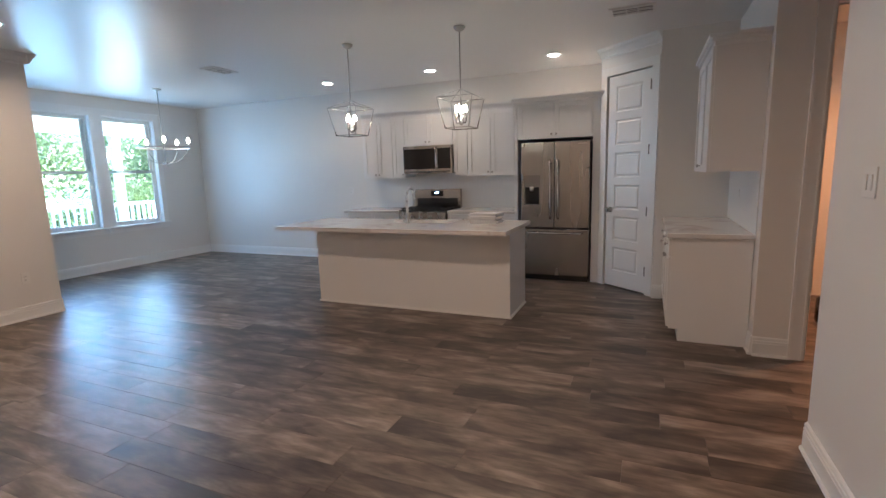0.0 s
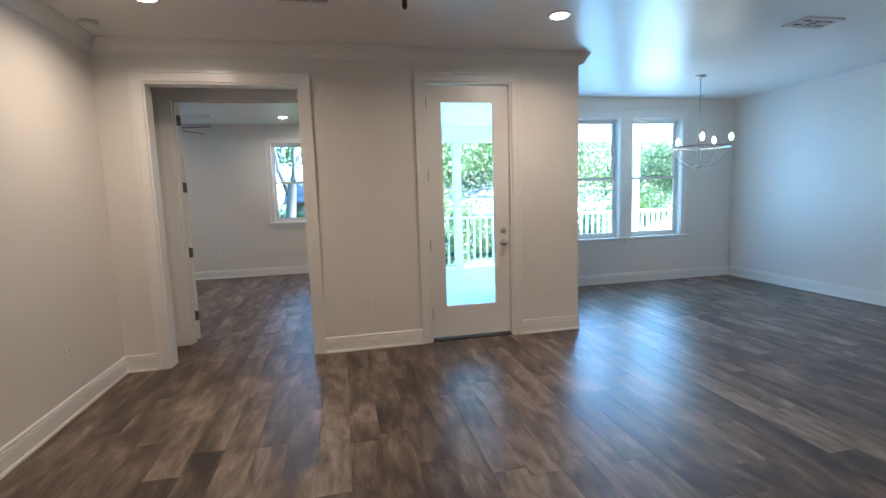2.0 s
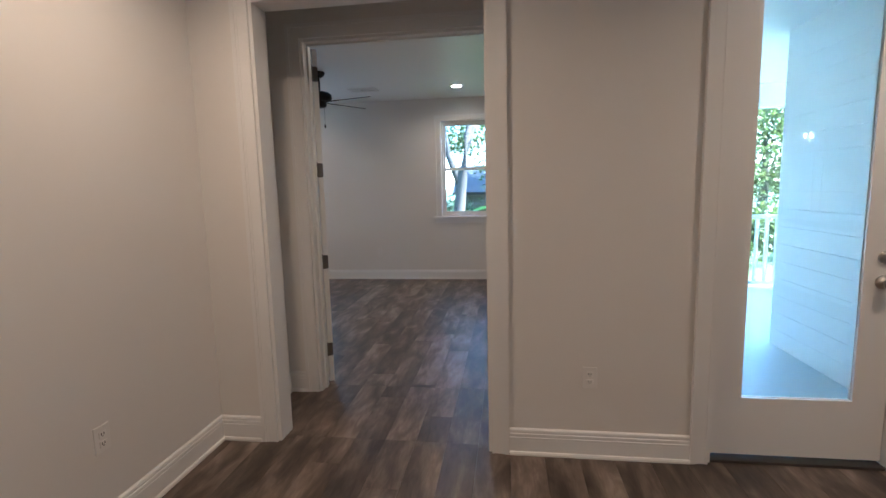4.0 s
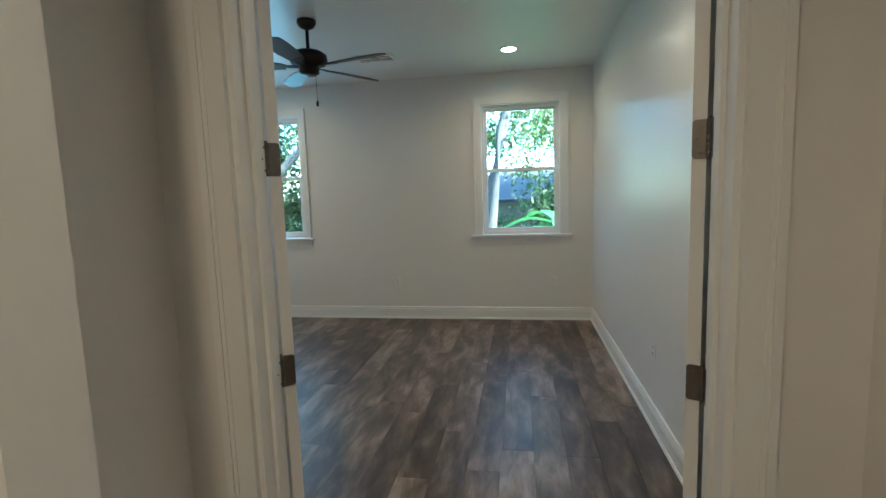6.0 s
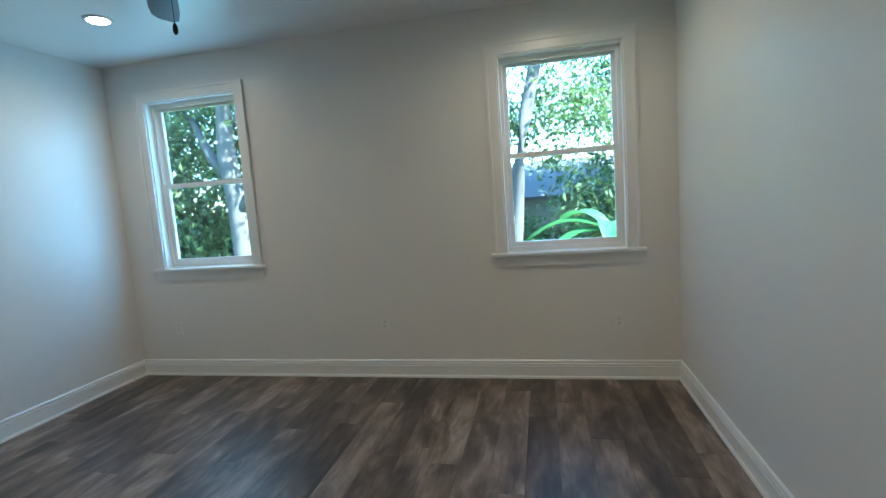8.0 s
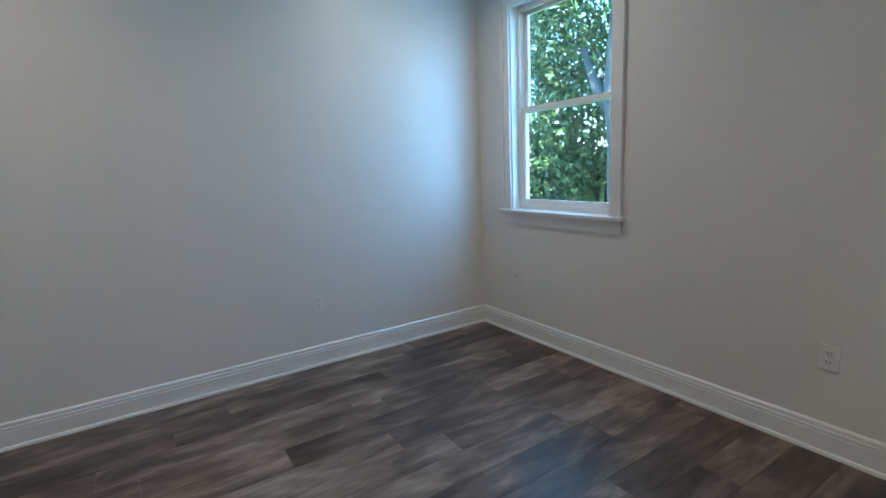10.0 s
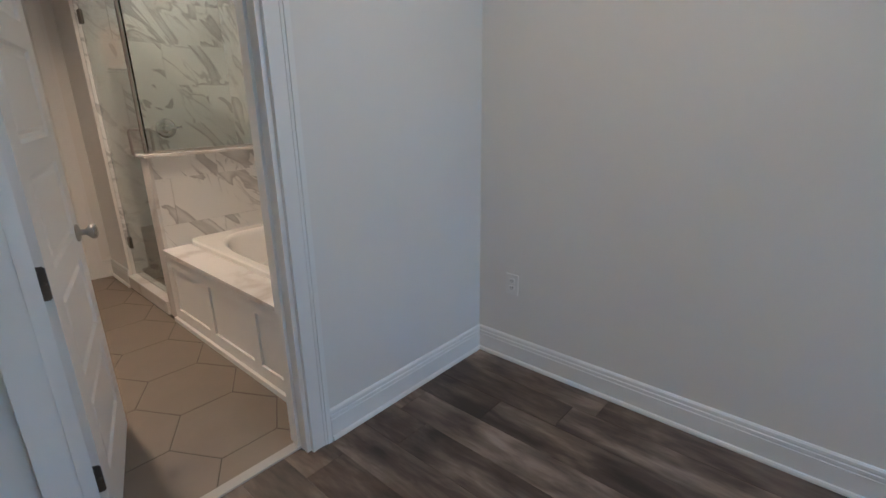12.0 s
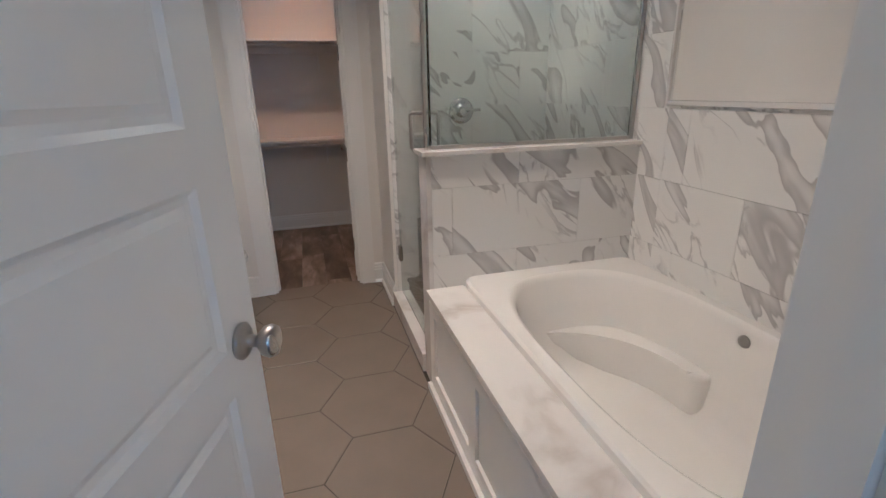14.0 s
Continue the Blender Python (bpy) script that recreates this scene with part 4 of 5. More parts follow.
# range, microwave, refrigerator
rg = thing("range", pose(0, 0, 0), "stainless steel gas range with black cooktop and grates", "range")
part("body", boxes((6.235, 6.84, 2.757, 3.523, 0.05, 0.87)), STEEL, rg)
part("foot_rail", boxes((6.27, 6.80, 2.77, 3.51, 0.0, 0.05)), BLACK, rg)
part("oven_door", soften(boxes((6.200, 6.234, 2.765, 3.515, 0.20, 0.70)), 0.005), STEEL, rg)
part("oven_window", boxes((6.196, 6.1995, 2.86, 3.42, 0.32, 0.60)), DARKGLASS, rg)
part("handle", tube(bmesh.new(), [(6.20, 2.82, 0.66), (6.165, 2.82, 0.66), (6.165, 3.46, 0.66), (6.20, 3.46, 0.66)], 0.010, 10), STEEL, rg)
part("control_panel", soften(boxes((6.195, 6.234, 2.765, 3.515, 0.72, 0.865)), 0.008), STEEL, rg)
for i in range(5):
    part("burner_knob", lathe(bmesh.new(), [(0.024, 0), (0.024, -0.008), (0.019, -0.012), (0.018, -0.034), (0.012, -0.037)], 18, (6.195, 2.86 + i * 0.14, 0.795), "x"), NICKEL, rg)
part("cooktop", soften(boxes((6.24, 6.77, 2.76, 3.52, 0.871, 0.892)), 0.004), BLACK, rg)
for i in range(3):
    y0 = 2.775 + i * 0.245
    bm = boxes(*[(6.27, 6.75, y0 + d, y0 + d + 0.014, 0.905, 0.922) for d in (0.0, 0.11, 0.222)], *[(x, x + 0.014, y0 + 0.014, y0 + 0.222, 0.9055, 0.9215) for x in (6.27, 6.42, 6.58, 6.736)],
               *[(x, x + 0.016, y0 + d, y0 + d + 0.016, 0.892, 0.906) for x in (6.27, 6.734) for d in (0.0, 0.206)])
    part("grate", bm, BLACK, rg)
part("back_guard", soften(boxes((6.775, 6.845, 2.757, 3.523, 0.88, 1.17)), 0.006), STEEL, rg)
part("back_panel", boxes((6.771, 6.7745, 2.80, 3.48, 0.895, 1.035)), BLACK, rg)
dsp = part("display", boxes((6.770, 6.7745, 3.04, 3.24, 1.065, 1.145)), DARKGLASS, rg)
part("digits", boxes(*[(6.7685, 6.7695, 3.115 + i * 0.022, 3.128 + i * 0.022, 1.105, 1.122) for i in range(3)]), CLOCK, dsp)

mw = thing("microwave", pose(0, 0, 0), "stainless steel over-range microwave with black glass door", "microwave")
part("body", boxes((6.47, 6.85, 2.757, 3.528, 1.41, 1.81)), STEEL, mw)
part("door", soften(boxes((6.445, 6.4695, 2.757, 3.528, 1.425, 1.81)), 0.004), STEEL, mw)
part("glass", boxes((6.441, 6.4445, 3.005, 3.515, 1.478, 1.768)), DARKGLASS, mw)
part("control_panel", boxes((6.441, 6.4445, 2.768, 2.968, 1.478, 1.768)), DARKGLASS, mw)
part("handle", tube(bmesh.new(), [(6.445, 2.985, 1.47), (6.405, 2.985, 1.49), (6.400, 2.985, 1.63), (6.405, 2.985, 1.76), (6.445, 2.985, 1.78)], 0.011, 10), CHROME, mw)
part("vent_strip", boxes((6.443, 6.4446, 2.78, 3.50, 1.430, 1.446)), SLOT, mw)

fr = thing("refrigerator", pose(0, 0, 0), "stainless steel french-door refrigerator with ice dispenser", "refrigerator")
part("body", boxes((6.20, 6.80, 0.825, 1.665, 0.03, 1.745)), surface("fridge_side", (0.06, 0.06, 0.065), 0.4), fr)
part("kick_plate", boxes((6.16, 6.20, 0.835, 1.655, 0.0, 0.065)), BLACK, fr)
part("freezer_drawer", soften(boxes((6.125, 6.196, 0.822, 1.668, 0.07, 0.665)), 0.008), STEEL, fr)
part("freezer_handle", tube(bmesh.new(), [(6.125, 0.90, 0.615), (6.075, 0.92, 0.620), (6.068, 1.245, 0.622), (6.075, 1.57, 0.620), (6.125, 1.59, 0.615)], 0.012, 12), CHROME, fr)
ld = part("left_door", soften(boxes((6.125, 6.196, 1.250, 1.668, 0.685, 1.755)), 0.008), STEEL, fr)
rd = part("right_door", soften(boxes((6.125, 6.196, 0.822, 1.242, 0.685, 1.755)), 0.008), STEEL, fr)
for d, y in ((ld, 1.295), (rd, 1.198)):
    part("handle", tube(bmesh.new(), [(6.125, y, 0.80), (6.08, y, 0.83), (6.068, y, 1.15), (6.08, y, 1.50), (6.125, y, 1.53)], 0.012, 12), CHROME, d)
dp = part("dispenser", boxes((6.119, 6.1246, 1.42, 1.63, 0.97, 1.35)), surface("dispenser_grey", (0.28, 0.265, 0.25), 0.3, 0.6), ld)
part("dispenser_bay", boxes((6.116, 6.1188, 1.435, 1.615, 0.985, 1.20)), BLACK, ld)
part("dispenser_spout", lathe(bmesh.new(), [(0.028, 1.205), (0.026, 1.16), (0.015, 1.15)], 16, (6.105, 1.525, 0)), STEEL, ld)
part("badge", boxes((6.1235, 6.1247, 0.86, 0.96, 1.715, 1.723)), CHROME, rd)

# bar beside the hall
bar = cabinet("base_cabinet", 0.02, 0.575, 4.25, 5.595, 0, 0.85, base_fronts(4.25, 5.595, 3), "white base cabinet with drawers and plain end panel", m=pose(0, 0, 0, 0, 0, -90), toe=True)
bar.matrix_world = Matrix(((0, 1, 0, 0), (-1, 0, 0, 0), (0, 0, 1, 0), (0, 0, 0, 1)))
worktop("pale veined stone bar countertop", 4.22, 5.598, -0.579, 0.02, 0.852, 0.888)
bu = cabinet("wall_cabinet", 0.245, 0.578, 4.21, 5.20, 1.36, 2.26, two_doors(4.21, 5.20, 1.36, 2.26, 1.41), "white shaker wall cabinet above the bar")
bu.matrix_world = Matrix(((0, 1, 0, 0), (-1, 0, 0, 0), (0, 0, 1, 0), (0, 0, 0, 1)))
structure("trim", boxes((4.20, 5.21, -0.578, -0.235, 2.261, 2.29), (4.185, 5.225, -0.578, -0.215, 2.29, 2.315), (4.165, 5.245, -0.578, -0.195, 2.315, 2.34)), CABINET)
structure("backsplash", boxes((4.22, 5.598, -0.579, -0.572, 0.889, 1.358)), TRIM, "plain white backsplash")
for x, y, r, hgt, mt in ((5.15, -1.35, 0.11, 0.34, BLACK), (5.25, -1.62, 0.09, 0.26, surface("yellow_bottle", (0.42, 0.36, 0.12), 0.4))):
    j = thing("jug", pose(x, y, 0.0), "plastic cleaning jug on the laundry floor", "jug")
    part("body", lathe(bmesh.new(), [(r * 0.92, 0), (r, 0.02), (r, hgt * 0.6), (r * 0.5, hgt * 0.82), (r * 0.3, hgt * 0.85)], 20), mt, j)
    part("cap", lathe(bmesh.new(), [(r * 0.34, hgt * 0.85), (r * 0.34, hgt), (r * 0.2, hgt + 0.004)], 16), SLOT, j)

# ---- bathroom ----
structure("wall_pony", boxes((-3.908, -2.905, 5.19, 5.292, 0, 1.085)), GROUT)
structure("pony_cap", soften(boxes((-3.908, -2.865, 5.165, 5.318, 1.086, 1.106)), 0.003), QUARTZ, "white stone cap on the low shower wall")
structure("pony_end", boxes((-2.905, -2.885, 5.175, 5.303, 0.0, 1.085)), QUARTZ)
structure("shower_curb", soften(boxes((-2.99, -2.87, 4.362, 5.17, 0, 0.10)), 0.004), QUARTZ, "pale stone shower curb")
structure("shower_floor", boxes((-3.908, -2.99, 4.362, 5.188, -0.011, 0.02)), HEXTILE)
tub = thing("bathtub", pose(0, 0, 0), "white acrylic drop-in bathtub in a stone deck", "bathtub")
CXT, CYT = -3.472, 6.08


def oval(rx, ry, z, n=56, p=2.6, dx=0.0, dy=0.0):
    out = []
    for k in range(n):
        a = k * math.tau / n
        c, s = math.cos(a), math.sin(a)
        out.append((CXT + dx + rx * math.copysign(abs(c) ** (2 / p), c), CYT + dy + ry * math.copysign(abs(s) ** (2 / p), s), z))
    return out


bm = bmesh.new()
levels = [(0.432, 0.785, 0.500, 24), (0.432, 0.785, 0.530, 24), (0.424, 0.777, 0.541, 24), (0.385, 0.70, 0.541, 3.0), (0.372, 0.685, 0.535, 2.9), (0.362, 0.672, 0.515, 2.8), (0.338, 0.63, 0.40, 2.8), (0.315, 0.575, 0.25, 2.8), (0.295, 0.53, 0.18, 2.8), (0.26, 0.47, 0.145, 2.7), (0.19, 0.36, 0.13, 2.6), (0.02, 0.04, 0.125, 2)]
rings = [[bm.verts.new(q) for q in oval(rx, ry, z, 56, p)] for rx, ry, z, p in levels]
for i, (a, c) in enumerate(zip(rings, rings[1:])):
    for k in range(56):
        fce = bm.faces.new((a[k], a[(k + 1) % 56], c[(k + 1) % 56], c[k]))
        fce.smooth = i > 2
bm.faces.new(rings[-1])
part("shell", bm, ACRYLIC, tub)
edge = [(-3.30 - 0.43 * math.sin(k * math.pi / 20), 5.93 - 0.44 * math.cos(k * math.pi / 20)) for k in range(11)] + [(-3.738, 5.965), (-3.76, 5.985), (-3.88, 5.99), (-3.88, 5.42), (-3.30, 5.40)]
bm = bmesh.new()
lo = [bm.verts.new((x + 0.02, y + 0.015, 0.10)) for x, y in edge]
hi = [bm.verts.new((x, y, 0.305)) for x, y in edge]
ledge_top = bm.faces.new(hi)
for k in range(len(edge)):
    bm.faces.new((lo[k], lo[(k + 1) % len(edge)], hi[(k + 1) % len(edge)], hi[k])).smooth = True
bmesh.ops.bevel(bm, geom=list(ledge_top.edges), offset=0.022, segments=4, affect="EDGES", profile=0.5)
part("seat_ledge", bm, ACRYLIC, tub)
part("overflow", lathe(bmesh.new(), [(0.024, 0), (0.022, 0.006), (0.006, 0.008)], 20, (-3.824, 6.06, 0.487), "x"), NICKEL, tub)
structure("tub_deck", boxes((-3.043, -2.868, 5.304, 6.95, 0.478, 0.503), (-3.908, -3.044, 6.867, 6.95, 0.478, 0.503)), QUARTZ, "pale stone deck along the bathtub")
ap = thing("tub_apron", pose(0, 0, 0), "white panelled apron in front of the bathtub", "panel")
part("panel", boxes((-2.915, -2.893, 5.304, 6.95, 0.0, 0.477)), TRIM, ap)
part("rail", boxes((-2.8925, -2.88, 5.304, 6.95, 0.40, 0.477), (-2.8925, -2.88, 5.304, 6.95, 0.03, 0.10)), TRIM, ap)
for y in (5.304, 5.84, 6.38, 6.84):
    part("stile", boxes((-2.8925, -2.8801, y, y + 0.075, 0.1, 0.40)), TRIM, ap)
part("shoe_moulding", boxes((-2.8795, -2.862, 5.304, 6.95, 0.0, 0.03)), TRIM, ap)
sv = thing("shower_valve", pose(-3.34, 4.372, 1.22), "chrome round shower valve with lever handle", "shower valve")
part("plate", lathe(bmesh.new(), [(0.075, 0), (0.074, 0.006), (0.05, 0.012), (0.028, 0.014), (0.026, 0.05), (0.02, 0.055)], 28, axis="y"), CHROME, sv)
part("lever", tube(bmesh.new(), [(0, 0.045, 0), (-0.05, 0.055, 0.004), (-0.10, 0.058, 0.006)], 0.009, 10), CHROME, sv)
sg = thing("shower_screen", pose(0, 0, 0), "frameless clear glass shower door and side panel", "shower screen")
p = part("side_panel", boxes((-3.875, -2.905, 5.236, 5.246, 1.118, 2.15)), SHOWERGLASS, sg)
p2 = part("door", boxes((-2.935, -2.925, 4.385, 5.205, 0.112, 2.15)), SHOWERGLASS, sg)
part("channel", boxes((-3.885, -2.905, 5.229, 5.253, 1.106, 1.122), (-3.895, -3.876, 5.229, 5.253, 1.106, 2.15), (-2.906, -2.896, 5.229, 5.253, 1.106, 2.15)), NICKEL, sg)
part("handle", tube(bmesh.new(), [(-2.930, 5.12, 1.09), (-2.875, 5.12, 1.09), (-2.868, 5.12, 1.10), (-2.868, 5.12, 1.24), (-2.875, 5.12, 1.25), (-2.930, 5.12, 1.25)], 0.009, 10), NICKEL, p2)
part("handle", tube(bmesh.new(), [(-2.930, 5.12, 1.09), (-2.985, 5.12, 1.09), (-2.992, 5.12, 1.10), (-2.992, 5.12, 1.24), (-2.985, 5.12, 1.25), (-2.930, 5.12, 1.25)], 0.009, 10), NICKEL, p2)
for z in (0.37, 1.98):
    part("hinge", soften(boxes((-2.945, -2.915, 4.362, 4.42, z - 0.045, z + 0.045)), 0.004), HINGE, p2)
structure("pencil_trim", soften(boxes((-3.909, -3.886, 5.46, 6.95, 1.262, 1.282), (-3.909, -3.886, 5.445, 5.459, 1.262, CL)), 0.004), QUARTZ, "rounded stone trim along the tile edge")

van = thing("vanity", pose(0, 0, 0), "white bathroom vanity with a marble top", "vanity")
part("body", boxes((-1.80, -1.252, 4.95, 6.60, 0.08, 0.84)), CABINET, van)
part("toe_kick", boxes((-1.74, -1.252, 4.96, 6.59, 0.0, 0.08)), CABINET, van)
for a, b in ((4.96, 5.50), (5.505, 6.045), (6.05, 6.59)):
    d = part("vanity_door", shaker(bmesh.new(), -1.80, a, b, 0.12, 0.80), CABINET, van)
    pull(d, -1.80, a + 0.05, 0.70)
part("top", soften(boxes((-1.83, -1.252, 4.93, 6.62, 0.841, 0.875)), 0.004), QUARTZ, van)
mr = thing("mirror", pose(0, 0, 0), "large plain bathroom mirror above the vanity", "mirror")
part("glass", boxes((-1.262, -1.254, 5.0, 6.55, 1.0, 2.0)), surface("mirror_silver", (0.9, 0.9, 0.9), 0.02, 1.0, bump=0), mr)
wall_y("wall_bath_east", 2.05, 6.955, -1.25, -1.13, CL)
tl = thing("toilet", pose(-1.62, 4.25, 0), "white ceramic toilet with tank", "toilet")
part("tank", soften(boxes((0.15, 0.345, -0.21, 0.21, 0.38, 0.74)), 0.02), ACRYLIC, tl)
part("tank_lid", soften(boxes((0.14, 0.35, -0.22, 0.22, 0.742, 0.77)), 0.008), ACRYLIC, tl)
bm = bmesh.new()
prev = None
for sx, sy, z, ox in ((0.20, 0.11, 0, 0), (0.19, 0.10, 0.12, 0), (0.26, 0.16, 0.28, -0.05), (0.30, 0.185, 0.385, -0.09), (0.30, 0.185, 0.40, -0.09)):
    rg_ = [bm.verts.new((ox + sx * math.cos(k * math.tau / 28), sy * math.sin(k * math.tau / 28), z)) for k in range(28)]
    if prev:
        for k in range(28):
            bm.faces.new((prev[k], prev[(k + 1) % 28], rg_[(k + 1) % 28], rg_[k])).smooth = True
    prev = rg_
bm.faces.new(prev)
part("bowl", bm, ACRYLIC, tl)
bm = bmesh.new()
a = [bm.verts.new((-0.09 + 0.305 * math.cos(k * math.tau / 28), 0.19 * math.sin(k * math.tau / 28), 0.402)) for k in range(28)]
c = [bm.verts.new((-0.09 + 0.300 * math.cos(k * math.tau / 28), 0.185 * math.sin(k * math.tau / 28), 0.432)) for k in range(28)]
bm.faces.new(c)
bm.faces.new(a[::-1])
for k in range(28):
    bm.faces.new((a[k], a[(k + 1) % 28], c[(k + 1) % 28], c[k])).smooth = True
part("seat_lid", bm, ACRYLIC, tl)
for z in (1.745, 0.875):
    sh = thing("closet_shelf", pose(0, 0, 0), "white closet shelf with a hanging rod below", "shelf", "closet shelves")
    part("board", boxes((-3.9, -1.26, 2.182, 2.50, z + 0.03, z + 0.048)), TRIM, sh)
    part("cleat", boxes((-3.9, -1.26, 2.182, 2.20, z - 0.05, z + 0.029)), TRIM, sh)
    part("rod", tube(bmesh.new(), [(-3.9, 2.44, z), (-1.26, 2.44, z)], 0.014, 12), TRIM, sh)
    for x in (-3.3, -2.62, -1.9):
        part("bracket", boxes((x - 0.008, x + 0.008, 2.20, 2.46, z + 0.012, z + 0.029), (x - 0.008, x + 0.008, 2.2005, 2.22, z - 0.2, z + 0.012), (x - 0.01, x + 0.01, 2.42, 2.462, z - 0.018, z + 0.012)), TRIM, sh)

# ---- porch and garden ----
structure("porch_floor", boxes((0.94, 9.4, 6.36, 8.34, -0.16, -0.05), (0.94, 9.4, 8.34, 10.85, -0.16, -0.05)), PORCHFLOOR)
structure("porch_ceiling", boxes((0.94, 3.0, 6.34, 8.34, 2.70, 2.74), (0.94, 9.4, 8.34, 10.85, 2.70, 2.74)), SIDING)
structure("porch_beam", boxes((0.94, 9.4, 10.64, 10.80, 2.40, 2.70)), SIDING)
for i in range(18):
    z = -0.05 + i * 0.155
    structure("siding_board", boxes((2.982, 2.9995, 6.36, 8.36, z, z + 0.1535)), SIDING)


def post(x, y):
    p = thing("porch_post", pose(x, y, -0.05), "square white porch post", "post", "porch posts")
    part("shaft", boxes((-0.07, 0.07, -0.07, 0.07, 0.0, 2.45)), SIDING, p)
    part("base", soften(boxes((-0.09, 0.09, -0.09, 0.09, 0.0, 0.14)), 0.006), SIDING, p)
    part("capital", soften(boxes((-0.09, 0.09, -0.09, 0.09, 2.34, 2.45)), 0.006), SIDING, p)


for x in (1.05, 3.0, 6.85, 9.3):
    post(x, 10.72)
for a, b in ((1.12, 2.93), (3.07, 6.78), (6.92, 9.23)):
    rl = thing("porch_railing", pose(0, 0, 0), "white painted porch railing with square balusters", "railing", "porch railings")
    part("top_rail", soften(boxes((a, b, 10.68, 10.76, 0.93, 0.98)), 0.005), SIDING, rl)
    part("bottom_rail", boxes((a, b, 10.695, 10.745, 0.02, 0.06)), SIDING, rl)
    n = int((b - a) / 0.125)
    sp = (b - a) / n
    for i in range(1, n):
        part("baluster", boxes((a + i * sp - 0.018, a + i * sp + 0.018, 10.702, 10.738, 0.06, 0.93)), SIDING, rl)

structure("ground", boxes((-400, 400, -400, 700, -0.6, -0.45)), GRASS)
structure("road", boxes((3.5, 60, 17.5, 24, -0.449, -0.43)), CONCRETE)


def foliage(name, parent, centre, radii, count, size, material, seed, hollow=0.55):
    """A crown of separate small bent leaves gathered in clumps."""
    g = np.random.default_rng(seed)
    nc = max(8, count // 90)
    u = g.normal(size=(nc, 3))
    u /= np.linalg.norm(u, axis=1)[:, None]
    clump = u * (hollow + (1 - hollow) * g.random((nc, 1)))
    pos = clump[g.integers(0, nc, count)] + g.normal(size=(count, 3)) * 0.17
    pos = np.array(centre) + pos * np.array(radii)
    d1 = g.normal(size=(count, 3))
    d1[:, 2] -= 0.4
    d1 /= np.linalg.norm(d1, axis=1)[:, None]
    d2 = np.cross(d1, g.normal(size=(count, 3)))
    d2 /= np.linalg.norm(d2, axis=1)[:, None]
    s = size * (0.6 + 0.8 * g.random((count, 1)))
    nrm = np.cross(d1, d2)
    q = np.stack([pos - d1 * s, pos + d2 * s * 0.42 + nrm * s * 0.15, pos + d1 * s, pos - d2 * s * 0.42 + nrm * s * 0.15], 1).reshape(-1, 3)
    idx = np.arange(count) * 4
    faces = np.concatenate([np.stack([idx, idx + 1, idx + 2], 1), np.stack([idx, idx + 2, idx + 3], 1)])
    me = bpy.data.meshes.new(name)
    me.from_pydata(q.tolist(), [], faces.tolist())
    me.materials.append(material)
    ob = new(name, me)
    ob.parent = parent
    return ob


def tree(x, y, trunk, limbs, crowns, label, seed, material, size=0.11):
    t = thing("tree", pose(x, y, -0.46), label, "tree", "garden trees")
    pts, rad = trunk
    bm = bmesh.new()
    tube(bm, pts, 0.1, 14, taper=rad)
    for v in bm.verts:
        v.co += 0.06 * max(rad) / 0.3 * noise.noise_vector(v.co * 2.3)
    part("trunk", bm, BARK, t)
    for pts, rad in limbs:
        part("limb", tube(bmesh.new(), pts, 0.1, 10, taper=rad), BARK, t)
    for i, (c, r, n) in enumerate(crowns):
        foliage("crown", t, c, r, int(n * 2.4), size * 0.62, material, seed + i)
    return t


tree(-6.15, 16.0, ([(0, 0, 0), (0.02, 0, 1.0), (-0.05, 0, 2.1), (-0.12, 0, 3.0), (-0.05, 0, 4.2), (0.1, 0, 6.5)], [0.28, 0.20, 0.18, 0.17, 0.14, 0.09]),
     [([(0.0, 0, 1.9), (0.5, 0.1, 2.5), (1.0, 0.2, 3.0), (1.9, 0.2, 3.8)], [0.14, 0.11, 0.09, 0.05]), ([(-0.1, 0, 2.5), (-0.5, 0, 3.1), (-1.0, 0.2, 3.9)], [0.13, 0.10, 0.05])],
     [((0, 0.6, 6.2), (3.2, 2.0, 2.6), 7000), ((-2.2, 2.4, 2.6), (2.4, 1.2, 2.6), 6500), ((2.2, 2.4, 2.4), (2.0, 1.2, 2.4), 6000), ((0.0, 2.8, 0.9), (3.5, 1.0, 1.3), 5000)],
     "large grey-barked tree with forked trunk and dense leaves", 11, LEAF_A, 0.12)
tree(-10.2, 16.6, ([(0, 0, 0), (0.1, 0, 2), (0.3, 0, 5)], [0.16, 0.12, 0.06]), [], [((0.3, 0, 3.0), (2.6, 1.8, 2.8), 8000), ((0, 0, 6.0), (3, 2, 2), 4000), ((0.5, 1.5, 1.0), (3.0, 1.0, 1.2), 3000)], "dense leafy tree beside the house", 31, LEAF_A, 0.12)
tree(-0.80, 16.0, ([(0, 0, 0), (0.15, 0, 1.2), (0.22, 0, 2.2), (0.42, 0, 3.2), (0.75, 0, 4.6), (1.0, 0, 7)], [0.20, 0.15, 0.13, 0.12, 0.10, 0.05]),
     [([(0.2, 0, 1.9), (-0.1, 0, 2.7), (-0.3, 0, 3.9)], [0.10, 0.08, 0.04])],
     [((0.3, 0.5, 5.6), (2.2, 1.6, 1.9), 3200), ((0.9, 1.5, 3.2), (1.3, 0.9, 0.9), 1500), ((-1.4, 1.0, 3.2), (1.0, 0.9, 1.6), 2200)],
     "slender leaning tree with airy bright leaves", 51, LEAF_B, 0.10)
